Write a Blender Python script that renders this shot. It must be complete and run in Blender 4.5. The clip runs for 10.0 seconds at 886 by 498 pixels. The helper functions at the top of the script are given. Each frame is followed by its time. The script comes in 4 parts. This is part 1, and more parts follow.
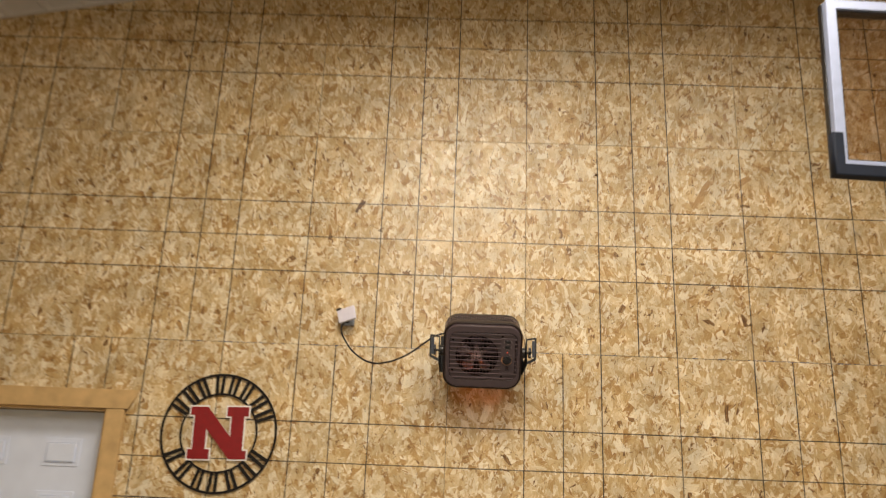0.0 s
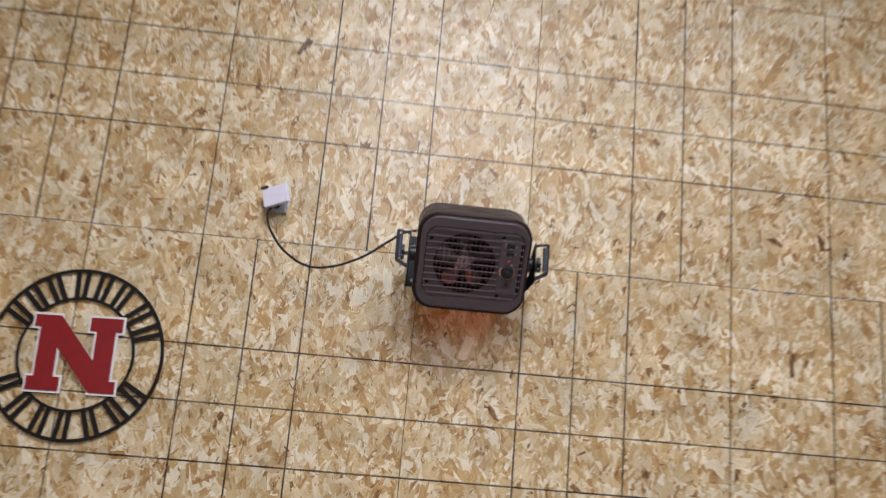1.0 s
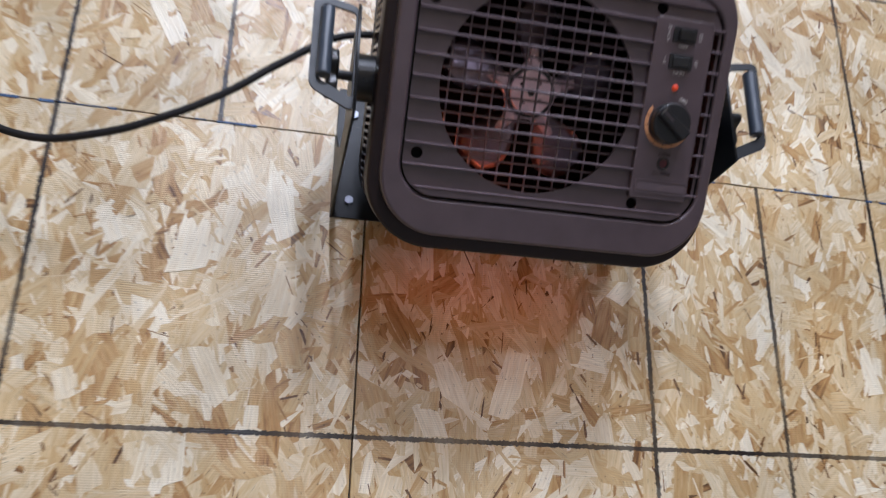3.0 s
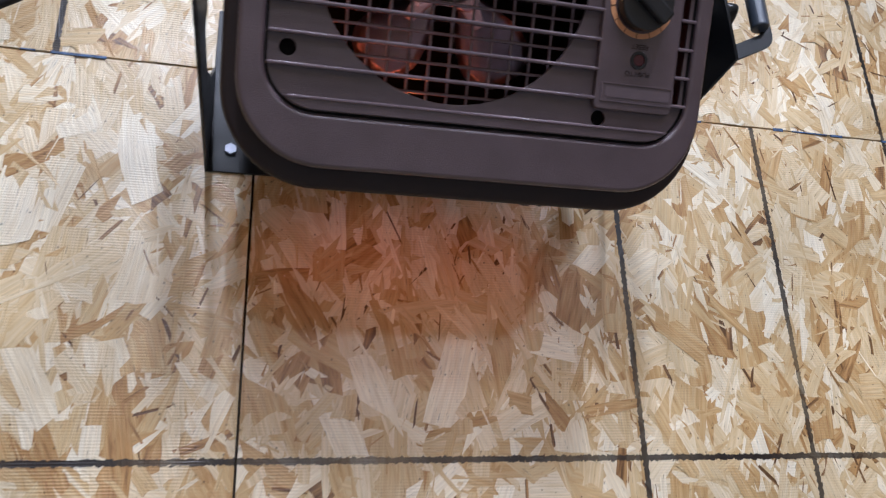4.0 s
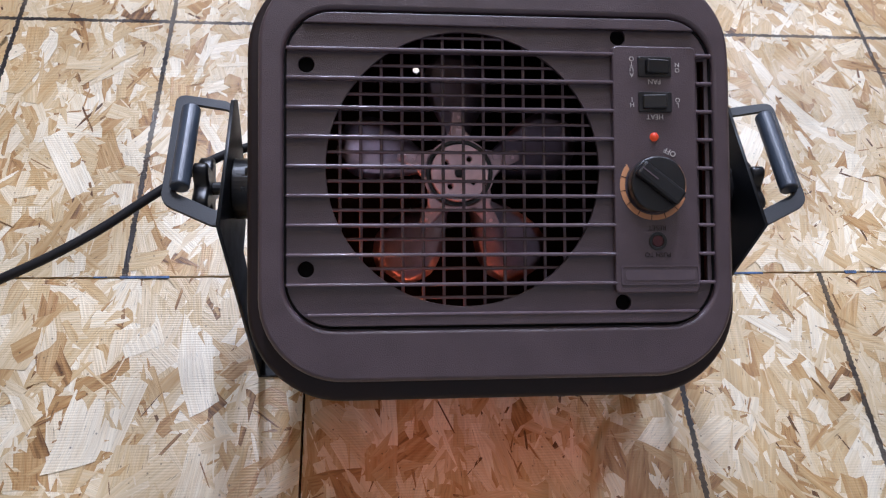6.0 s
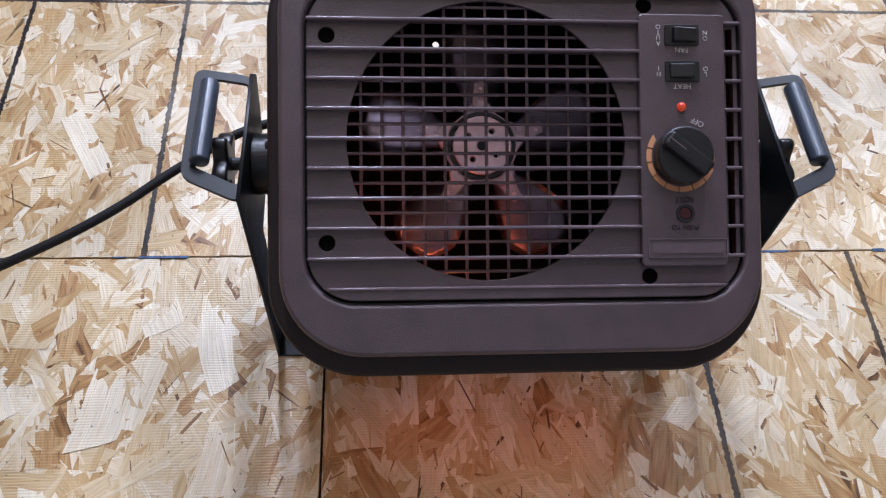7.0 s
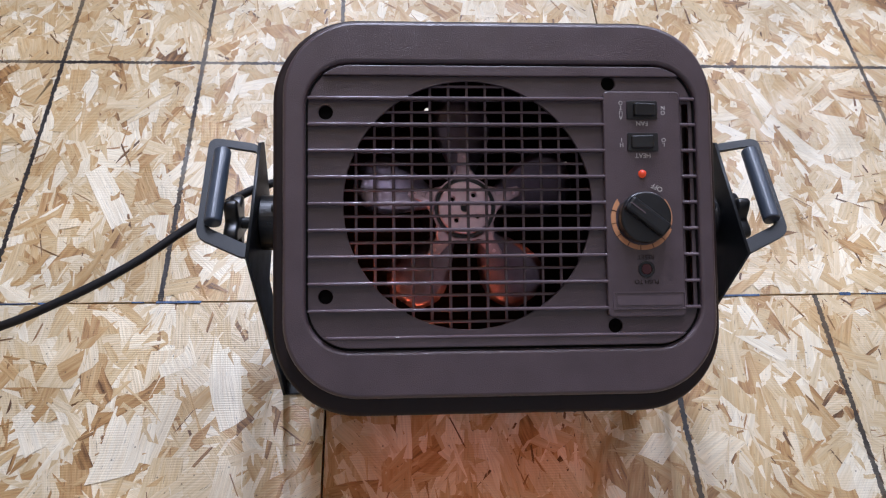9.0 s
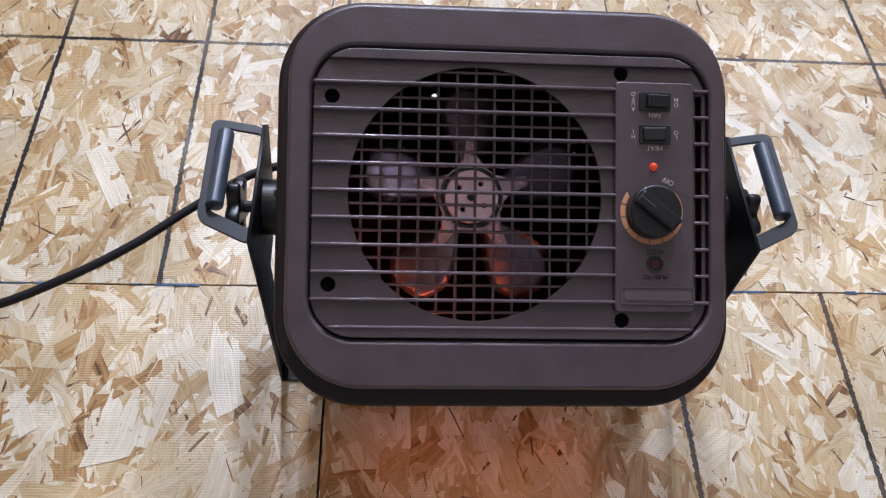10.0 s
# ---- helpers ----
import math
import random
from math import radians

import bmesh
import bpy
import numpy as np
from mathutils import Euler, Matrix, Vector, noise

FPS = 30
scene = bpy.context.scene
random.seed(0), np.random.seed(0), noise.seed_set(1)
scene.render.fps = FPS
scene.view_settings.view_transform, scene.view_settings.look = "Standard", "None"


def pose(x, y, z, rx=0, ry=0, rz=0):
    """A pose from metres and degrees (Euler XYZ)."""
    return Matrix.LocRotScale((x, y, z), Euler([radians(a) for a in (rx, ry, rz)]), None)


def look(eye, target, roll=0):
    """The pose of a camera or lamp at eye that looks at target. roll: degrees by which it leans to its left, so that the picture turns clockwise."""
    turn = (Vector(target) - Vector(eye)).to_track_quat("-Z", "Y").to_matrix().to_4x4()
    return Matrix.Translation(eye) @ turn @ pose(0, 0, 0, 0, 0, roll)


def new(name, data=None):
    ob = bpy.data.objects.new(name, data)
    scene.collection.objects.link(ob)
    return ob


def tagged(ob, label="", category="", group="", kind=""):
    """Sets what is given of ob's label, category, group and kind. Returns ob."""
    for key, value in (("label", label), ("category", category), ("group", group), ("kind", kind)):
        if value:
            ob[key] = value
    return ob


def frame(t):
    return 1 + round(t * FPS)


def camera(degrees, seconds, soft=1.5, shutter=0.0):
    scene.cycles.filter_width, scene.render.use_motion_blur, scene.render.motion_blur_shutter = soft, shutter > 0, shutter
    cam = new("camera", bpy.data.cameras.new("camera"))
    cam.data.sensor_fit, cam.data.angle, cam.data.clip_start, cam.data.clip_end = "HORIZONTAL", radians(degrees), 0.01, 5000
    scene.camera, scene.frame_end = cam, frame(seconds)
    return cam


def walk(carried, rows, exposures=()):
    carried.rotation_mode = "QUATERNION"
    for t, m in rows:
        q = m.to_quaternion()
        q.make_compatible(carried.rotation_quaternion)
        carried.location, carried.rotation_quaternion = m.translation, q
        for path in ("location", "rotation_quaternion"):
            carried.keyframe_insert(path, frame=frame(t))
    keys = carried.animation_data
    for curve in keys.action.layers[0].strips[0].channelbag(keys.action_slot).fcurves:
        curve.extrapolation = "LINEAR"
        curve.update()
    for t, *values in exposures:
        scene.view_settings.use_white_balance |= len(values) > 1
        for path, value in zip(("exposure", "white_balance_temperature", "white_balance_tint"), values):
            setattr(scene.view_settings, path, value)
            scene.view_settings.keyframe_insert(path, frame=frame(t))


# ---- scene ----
cam = camera(60.5, 10.0, soft=1.2, shutter=0.5)
PATH = [
    (0, (-0.365, -4.069, 1.809), (-0.41, -2.15, 2.371), 2.3),
    (0.5, (-0.401, -3.507, 1.862), (-0.377, -1.57, 2.36), 3.7),
    (1, (-0.507, -2.826, 1.86), (-0.379, -0.876, 2.284), 5.0),
    (1.5, (-0.539, -2.228, 1.855), (-0.398, -0.277, 2.272), 2.9),
    (2, (-0.573, -1.729, 1.864), (-0.289, 0.197, 2.323), 3.4),
    (2.2, (-0.565, -1.532, 1.891), (-0.225, 0.376, 2.387), 3.5),
    (3.3, (-0.503, -0.841, 1.949), (-0.018, 0.977, 2.626), -0.6),
    (3.5, (-0.497, -0.79, 1.952), (0.045, 1.014, 2.623), -1.5),
    (4, (-0.399, -0.732, 1.969), (0.077, 1.083, 2.662), -1.9),
    (4.5, (-0.348, -0.728, 1.982), (-0.042, 1.101, 2.732), -1.7),
    (5, (-0.343, -0.749, 1.994), (-0.122, 1.033, 2.875), -1.8),
    (5.2, (-0.342, -0.765, 2.005), (-0.135, 0.981, 2.957), -1.7),
    (6.3, (-0.335, -0.757, 2.009), (-0.151, 0.942, 3.048), -4.0),
    (6.5, (-0.337, -0.751, 2.002), (-0.153, 0.964, 3.015), -4.0),
    (7, (-0.342, -0.747, 2.003), (-0.191, 0.969, 3.021), -3.1),
    (7.5, (-0.338, -0.768, 2.018), (-0.196, 0.909, 3.099), -2.4),
    (8, (-0.33, -0.787, 2.015), (-0.183, 0.876, 3.116), -2.7),
    (8.5, (-0.328, -0.812, 1.994), (-0.186, 0.856, 3.088), -3.1),
    (9, (-0.327, -0.818, 1.985), (-0.201, 0.86, 3.066), -2.8),
    (9.5, (-0.33, -0.818, 1.988), (-0.211, 0.869, 3.056), -2.2),
    (10, (-0.332, -0.809, 1.993), (-0.202, 0.887, 3.045), -1.4),
]
EXPOSURES = [(0.0, -0.17, 7600, 12), (0.5, -0.20, 6580, 13), (1.0, -0.23, 5700, 14), (1.5, -0.22, 5510, 15), (2.0, -0.21, 5340, 15), (3.5, 0.04, 5180, 15), (4.5, 0.12, 5080, 16), (5.0, 0.15, 5060, 17), (7.5, 0.15, 5040, 18), (10.0, 0.10, 5110, 17)]
walk(cam, [(t, look(eye, target, roll)) for t, eye, target, roll in PATH],
     exposures=EXPOSURES)

# ---- light: unseen ceiling strips, the rear ones added as fill, and the dim room ----
world = bpy.data.worlds.new("room_air")
scene.world = world
world.use_nodes = True
world.node_tree.nodes["Background"].inputs[0].default_value = (0.9, 0.95, 1.0, 1)
world.node_tree.nodes["Background"].inputs[1].default_value = 0.02
# First three follow the sheen on the wall; the last three are added fill.
LAMPS = [(-0.62, -2.6, 4.66, 72.0), (0.20, -2.6, 4.74, 66.0), (1.75, -2.6, 4.88, 40.0), (-0.55, -4.7, 4.60, 66.0), (-0.55, -7.4, 4.60, 140.0), (2.00, -6.2, 4.50, 70.0)]
for lx, ly, lz, watts in LAMPS:
    lamp = bpy.data.lights.new("strip_light", "AREA")
    lamp.shape, lamp.size, lamp.size_y = "RECTANGLE", 1.1, 0.10
    lamp.energy, lamp.color = watts, (1.0, 0.955, 0.91)
    lamp.spread = radians(174)
    new("strip_light", lamp).matrix_world = pose(lx, ly, lz - 0.075, 0, 0, 90)

IN = 0.0254
JOINT = 96 * IN            # height of the seam between the two main courses of sheets


# ---- materials ----
def material(name, colour=(0.5, 0.5, 0.5), rough=0.5, metal=0.0):
    m = bpy.data.materials.new(name)
    m.use_nodes = True
    p = m.node_tree.nodes["Principled BSDF"]
    p.inputs["Base Color"].default_value = (*colour, 1)
    p.inputs["Roughness"].default_value = rough
    p.inputs["Metallic"].default_value = metal
    return m, m.node_tree.nodes, m.node_tree.links, p


def worn(name, colour, rough=0.5, metal=0.0, scale=40.0, spread=0.12, bump=0.05, fine=600.0, distance=0.002, sheen=0.5):
    """A surface with blotches and fine relief."""
    m, n, l, p = material(name, colour, rough, metal)
    p.inputs["Specular IOR Level"].default_value = sheen
    co = n.new("ShaderNodeTexCoord")
    big, small = n.new("ShaderNodeTexNoise"), n.new("ShaderNodeTexNoise")
    big.inputs["Scale"].default_value, big.inputs["Detail"].default_value = scale, 5
    small.inputs["Scale"].default_value, small.inputs["Detail"].default_value = fine, 2
    ramp = n.new("ShaderNodeValToRGB")
    lo, hi = [tuple(min(1, c * k) for c in colour) for k in (1 - spread, 1 + spread)]
    ramp.color_ramp.elements[0].color, ramp.color_ramp.elements[1].color = (*lo, 1), (*hi, 1)
    ramp.color_ramp.elements[0].position, ramp.color_ramp.elements[1].position = 0.3, 0.7
    gloss = n.new("ShaderNodeMapRange")
    gloss.inputs[3].default_value, gloss.inputs[4].default_value = max(0.05, rough - 0.12), min(1, rough + 0.12)
    b = n.new("ShaderNodeBump")
    b.inputs["Strength"].default_value, b.inputs["Distance"].default_value = bump, distance
    for t in (big, small):
        l.new(co.outputs["Object"], t.inputs["Vector"])
    l.new(big.outputs["Fac"], ramp.inputs[0])
    l.new(ramp.outputs[0], p.inputs["Base Color"])
    l.new(big.outputs["Fac"], gloss.inputs[0])
    l.new(gloss.outputs[0], p.inputs["Roughness"])
    l.new(small.outputs["Fac"], b.inputs["Height"])
    l.new(b.outputs[0], p.inputs["Normal"])
    return m


def glowing(name, colour, strength, base=(0.1, 0.02, 0.01)):
    m, n, l, p = material(name, base, 0.4)
    p.inputs["Emission Color"].default_value = (*colour, 1)
    p.inputs["Emission Strength"].default_value = strength
    return m


STRAND_TONES = [(0.0, (0.115, 0.055, 0.020)), (0.06, (0.215, 0.112, 0.040)), (0.15, (0.400, 0.222, 0.076)),
                (0.30, (0.530, 0.350, 0.148)), (0.50, (0.625, 0.475, 0.256)), (0.72, (0.73, 0.605, 0.392)), (1.0, (0.86, 0.78, 0.60))]
LINES_X = [(16, 1.0), (24, 1.0), (32, 1.0), (48, 0.85), (64, 1.0), (72, 1.0), (80, 1.0)]
LINES_Z = [(16, 1.0), (24, 0.9), (32, 1.0)]


def strand_board(name, flakes):
    """Oriented strand board. flakes: the strands are geometry, and their long way is the u of their map; else cells of a pattern."""
    m, n, l, p = material(name, (0.6, 0.4, 0.2), 0.5)
    co = n.new("ShaderNodeTexCoord")
    ramp = n.new("ShaderNodeValToRGB")
    e = ramp.color_ramp.elements
    e[0].position, e[0].color = STRAND_TONES[0][0], (*STRAND_TONES[0][1], 1)
    e[1].position, e[1].color = STRAND_TONES[-1][0], (*STRAND_TONES[-1][1], 1)
    for pos, c in STRAND_TONES[1:-1]:
        e.new(pos).color = (*c, 1)
    grain = n.new("ShaderNodeTexNoise")
    grain.inputs["Scale"].default_value, grain.inputs["Detail"].default_value = 1.0, 4
    stretch = n.new("ShaderNodeMapping")
    if flakes:
        g = n.new("ShaderNodeAttribute")
        g.attribute_name = "tone"
        streak, streaks = n.new("ShaderNodeTexNoise"), n.new("ShaderNodeMapping")
        streak.inputs["Scale"].default_value, streak.inputs["Detail"].default_value = 1.0, 5
        streaks.inputs["Scale"].default_value = (26, 210, 1)
        shade = n.new("ShaderNodeMapRange")
        shade.inputs[1].default_value, shade.inputs[2].default_value = 0.25, 0.75
        shade.inputs[3].default_value, shade.inputs[4].default_value = -0.16, 0.14
        total = n.new("ShaderNodeMath")
        total.use_clamp = True
        l.new(streaks.outputs[0], streak.inputs["Vector"])
        l.new(streak.outputs["Fac"], shade.inputs[0])
        l.new(g.outputs["Fac"], total.inputs[0])
        l.new(shade.outputs[0], total.inputs[1])
        l.new(total.outputs[0], ramp.inputs[0])
        stretch.inputs["Scale"].default_value = (14, 520, 1)
        uv = n.new("ShaderNodeUVMap")
        l.new(uv.outputs[0], stretch.inputs["Vector"])
        l.new(uv.outputs[0], streaks.inputs["Vector"])
    else:
        turn = n.new("ShaderNodeMapping")
        turn.inputs["Rotation"].default_value, turn.inputs["Scale"].default_value = (0, 0.35, 0), (55, 55, 13)
        cell = n.new("ShaderNodeTexVoronoi")
        cell.inputs["Scale"].default_value = 1.0
        part_of = n.new("ShaderNodeSeparateColor")
        l.new(co.outputs["Object"], turn.inputs["Vector"])
        l.new(turn.outputs[0], cell.inputs["Vector"])
        l.new(cell.outputs["Color"], part_of.inputs[0])
        spread = n.new("ShaderNodeMapRange")
        spread.inputs[3].default_value, spread.inputs[4].default_value = 0.22, 0.85
        l.new(part_of.outputs[0], spread.inputs[0])
        l.new(spread.outputs[0], ramp.inputs[0])
        stretch.inputs["Scale"].default_value = (380, 380, 14)
        l.new(co.outputs["Object"], stretch.inputs["Vector"])
    l.new(stretch.outputs[0], grain.inputs["Vector"])
    tone = n.new("ShaderNodeMapRange")
    tone.inputs[1].default_value, tone.inputs[2].default_value = 0.3, 0.7
    tone.inputs[3].default_value, tone.inputs[4].default_value = 0.86, 1.08
    l.new(grain.outputs["Fac"], tone.inputs[0])
    wide = n.new("ShaderNodeTexNoise")
    wide.inputs["Scale"].default_value, wide.inputs["Detail"].default_value = 6.0, 7
    l.new(co.outputs["Object"], wide.inputs["Vector"])
    stain = n.new("ShaderNodeMapRange")
    stain.inputs[1].default_value, stain.inputs[2].default_value = 0.3, 0.7
    stain.inputs[3].default_value, stain.inputs[4].default_value = 0.76, 1.12
    l.new(wide.outputs["Fac"], stain.inputs[0])
    both = n.new("ShaderNodeMath")
    both.operation = "MULTIPLY"
    l.new(tone.outputs[0], both.inputs[0])
    l.new(stain.outputs[0], both.inputs[1])
    if flakes:
        crack, cracks = n.new("ShaderNodeTexNoise"), n.new("ShaderNodeMapping")
        crack.inputs["Scale"].default_value, crack.inputs["Detail"].default_value = 1.0, 3
        cracks.inputs["Scale"].default_value, cracks.inputs["Location"].default_value = (70, 620, 1), (3, 9, 0)
        depth = n.new("ShaderNodeMapRange")
        depth.inputs[1].default_value, depth.inputs[2].default_value = 0.63, 0.72
        depth.inputs[3].default_value, depth.inputs[4].default_value = 1.0, 0.45
        less = n.new("ShaderNodeMath")
        less.operation = "MULTIPLY"
        l.new(uv.outputs[0], cracks.inputs["Vector"])
        l.new(cracks.outputs[0], crack.inputs["Vector"])
        l.new(crack.outputs["Fac"], depth.inputs[0])
        l.new(both.outputs[0], less.inputs[0])
        l.new(depth.outputs[0], less.inputs[1])
        both = less
    wood = n.new("ShaderNodeVectorMath")
    wood.operation = "SCALE"
    l.new(ramp.outputs[0], wood.inputs[0])
    l.new(both.outputs[0], wood.inputs["Scale"])

    # the printed nailing lines
    apart = n.new("ShaderNodeSeparateXYZ")
    l.new(co.outputs["Object"], apart.inputs[0])
    rag = n.new("ShaderNodeTexNoise")
    rag.inputs["Scale"].default_value, rag.inputs["Detail"].default_value = 260.0, 3
    l.new(co.outputs["Object"], rag.inputs["Vector"])
    wob = n.new("ShaderNodeMapRange")
    wob.inputs[3].default_value, wob.inputs[4].default_value = -0.0030, 0.0030
    l.new(rag.outputs["Fac"], wob.inputs[0])
    ink = None
    for axis, lines in (("X", LINES_X), ("Z", LINES_Z)):
        moved = n.new("ShaderNodeMath")
        l.new(apart.outputs[axis], moved.inputs[0])
        l.new(wob.outputs[0], moved.inputs[1])
        for inch, weight in lines:
            hit = n.new("ShaderNodeMath")
            hit.operation = "COMPARE"
            hit.inputs[1].default_value, hit.inputs[2].default_value = inch * IN, 0.0030
            l.new(moved.outputs[0], hit.inputs[0])
            w = n.new("ShaderNodeMath")
            w.operation = "MULTIPLY"
            w.inputs[1].default_value = weight
            l.new(hit.outputs[0], w.inputs[0])
            if ink is None:
                ink = w
            else:
                top = n.new("ShaderNodeMath")
                top.operation = "MAXIMUM"
                l.new(ink.outputs[0], top.inputs[0])
                l.new(w.outputs[0], top.inputs[1])
                ink = top
    fade = n.new("ShaderNodeTexNoise")
    fade.inputs["Scale"].default_value, fade.inputs["Detail"].default_value = 5.0, 5
    l.new(co.outputs["Object"], fade.inputs["Vector"])
    fades = n.new("ShaderNodeMapRange")
    fades.inputs[1].default_value, fades.inputs[2].default_value = 0.34, 0.56
    fades.inputs[3].default_value, fades.inputs[4].default_value = 0.68, 1.0
    l.new(fade.outputs["Fac"], fades.inputs[0])
    amount = n.new("ShaderNodeMath")
    amount.operation = "MULTIPLY"
    l.new(ink.outputs[0], amount.inputs[0])
    l.new(fades.outputs[0], amount.inputs[1])
    mix = n.new("ShaderNodeMix")
    mix.data_type = "RGBA"
    mix.inputs[7].default_value = (0.017, 0.013, 0.012, 1)
    l.new(amount.outputs[0], mix.inputs[0])
    l.new(wood.outputs[0], mix.inputs[6])
    l.new(mix.outputs[2], p.inputs["Base Color"])
    gloss = n.new("ShaderNodeMapRange")
    gloss.inputs[3].default_value, gloss.inputs[4].default_value = 0.23, 0.42
    l.new(grain.outputs["Fac"], gloss.inputs[0])
    l.new(gloss.outputs[0], p.inputs["Roughness"])
    bump = n.new("ShaderNodeBump")
    bump.inputs["Strength"].default_value, bump.inputs["Distance"].default_value = 0.35, 0.0012
    rough = n.new("ShaderNodeMath")
    l.new(grain.outputs["Fac"], rough.inputs[0])
    l.new(wide.outputs["Fac"], rough.inputs[1])
    if flakes:
        # the fine level ribs that the press screen leaves, in patches, and dark specks
        rib = n.new("ShaderNodeMath")
        rib.operation = "MULTIPLY"
        rib.inputs[1].default_value = 2 * math.pi / 0.0028
        wave = n.new("ShaderNodeMath")
        wave.operation = "SINE"
        patch = n.new("ShaderNodeMapRange")
        patch.inputs[1].default_value, patch.inputs[2].default_value = 0.42, 0.62
        press = n.new("ShaderNodeTexNoise")
        press.inputs["Scale"].default_value, press.inputs["Detail"].default_value = 22.0, 3
        ribs, high = n.new("ShaderNodeMath"), n.new("ShaderNodeMath")
        ribs.operation = "MULTIPLY"
        high.operation = "MULTIPLY_ADD"
        high.inputs[1].default_value = 0.30
        l.new(apart.outputs["Z"], rib.inputs[0])
        l.new(rib.outputs[0], wave.inputs[0])
        l.new(co.outputs["Object"], press.inputs["Vector"])
        l.new(press.outputs["Fac"], patch.inputs[0])
        l.new(wave.outputs[0], ribs.inputs[0])
        l.new(patch.outputs[0], ribs.inputs[1])
        l.new(ribs.outputs[0], high.inputs[0])
        l.new(rough.outputs[0], high.inputs[2])
        rough = high
        ridge = n.new("ShaderNodeMapRange")
        ridge.inputs[1].default_value, ridge.inputs[2].default_value = -1.0, 1.0
        ridge.inputs[3].default_value, ridge.inputs[4].default_value = 0.92, 1.06
        l.new(ribs.outputs[0], ridge.inputs[0])
        spot, dots = n.new("ShaderNodeTexVoronoi"), n.new("ShaderNodeMapRange")
        spot.inputs["Scale"].default_value, spot.inputs["Randomness"].default_value = 75.0, 1.0
        dots.inputs[1].default_value, dots.inputs[2].default_value = 0.05, 0.10
        dots.inputs[3].default_value, dots.inputs[4].default_value = 0.35, 1.0
        l.new(co.outputs["Object"], spot.inputs["Vector"])
        l.new(spot.outputs["Distance"], dots.inputs[0])
        marked, shaded = n.new("ShaderNodeMath"), n.new("ShaderNodeMath")
        marked.operation = shaded.operation = "MULTIPLY"
        l.new(ridge.outputs[0], marked.inputs[0])
        l.new(dots.outputs[0], marked.inputs[1])
        l.new(both.outputs[0], shaded.inputs[0])
        l.new(marked.outputs[0], shaded.inputs[1])
        l.new(shaded.outputs[0], wood.inputs["Scale"])
    l.new(rough.outputs[0], bump.inputs["Height"])
    l.new(bump.outputs[0], p.inputs["Normal"])
    return m


FLAKES = strand_board("wood_strands", True)
BOARD = strand_board("strand_board", False)
CONCRETE = worn("concrete", (0.19, 0.185, 0.175), 0.75, scale=3, spread=0.2, bump=0.2, fine=180)
CEILING_METAL = worn("white_ribbed_metal", (0.72, 0.72, 0.74), 0.45, scale=4, spread=0.04, bump=0.03)
PINE = worn("varnished_pine", (0.56, 0.38, 0.18), 0.45, scale=14, spread=0.14, bump=0.1, fine=300)
DIM_RED = worn("dark_red_plastic", (0.05, 0.006, 0.008), 0.3, scale=60)
DOOR_WHITE = worn("white_door_paint", (0.68, 0.78, 0.97), 0.4, scale=8, spread=0.04, bump=0.04, fine=400)
STEEL_BLACK = worn("black_powder_coat", (0.009, 0.010, 0.012), 0.42, sheen=0.35, scale=60, spread=0.2, bump=0.06, fine=900)
HOUSING = worn("brown_plastic", (0.070, 0.048, 0.055), 0.34, sheen=0.7, scale=35, spread=0.14, bump=0.4, fine=1100, distance=0.0008)
# Bars, wires and slats: the light they catch is put into this paler brown.
BAR = worn("smooth_lit_brown_plastic", (0.115, 0.085, 0.097), 0.20, scale=35, spread=0.08, bump=0.02)
# Rim shade is put into this dark copy of the brown; also dark lettering.
SHELL = worn("dark_and_shaded_brown", (0.020, 0.012, 0.0115), 0.45, sheen=0.3, scale=35, spread=0.1, bump=0.08, fine=1500, distance=0.0006)
BLACK = worn("black_plastic", (0.012, 0.012, 0.013), 0.32, scale=50, spread=0.2, bump=0.03)
# Near-black, so the shade inside the case and its gaps is in the colour.
HOLLOW = worn("hollow_shade_black", (0.0025, 0.0022, 0.0022), 0.8, sheen=0.1, scale=30, spread=0.3, bump=0.05)
RUBBER = worn("black_rubber", (0.012, 0.011, 0.012), 0.6, sheen=0.3, scale=80, spread=0.2, bump=0.05)
GRIP = worn("grey_grip", (0.045, 0.056, 0.075), 0.36, scale=60, spread=0.12, bump=0.03)
SCREW = worn("zinc", (0.26, 0.27, 0.31), 0.45, 1.0, scale=90, spread=0.2)
BLADE = worn("fan_aluminium", (0.27, 0.22, 0.27), 0.36, 0.92, scale=50, spread=0.25, bump=0.08, fine=500)
HUB = worn("hub_aluminium", (0.80, 0.60, 0.64), 0.42, 0.45, scale=60, spread=0.2, bump=0.06, fine=500)
ARM = worn("dull_aluminium", (0.58, 0.43, 0.47), 0.34, 0.7, scale=50, spread=0.3, bump=0.1, fine=400)
COPPER = worn("copper_print", (0.56, 0.27, 0.12), 0.45, scale=90, spread=0.1)
PRINT = worn("grey_print", (0.50, 0.47, 0.45), 0.6, scale=90, spread=0.1)
EMBOSS = worn("raised_brown", (0.105, 0.078, 0.088), 0.4, scale=60, spread=0.1)
RED = worn("red_enamel", (0.23, 0.005, 0.009), 0.5, scale=30, spread=0.10, bump=0.04)
WHITE = worn("white_enamel", (0.80, 0.79, 0.78), 0.5, scale=30, spread=0.04)
SIGN_BLACK = worn("black_sheet_steel", (0.010, 0.008, 0.007), 0.65, scale=30, spread=0.2, sheen=0.25)
BOX_WHITE = worn("white_outlet_plastic", (0.80, 0.79, 0.92), 0.4, scale=40, spread=0.04)
BOX_GREY = worn("grey_outlet_plastic", (0.34, 0.40, 0.50), 0.24, scale=40, spread=0.08)
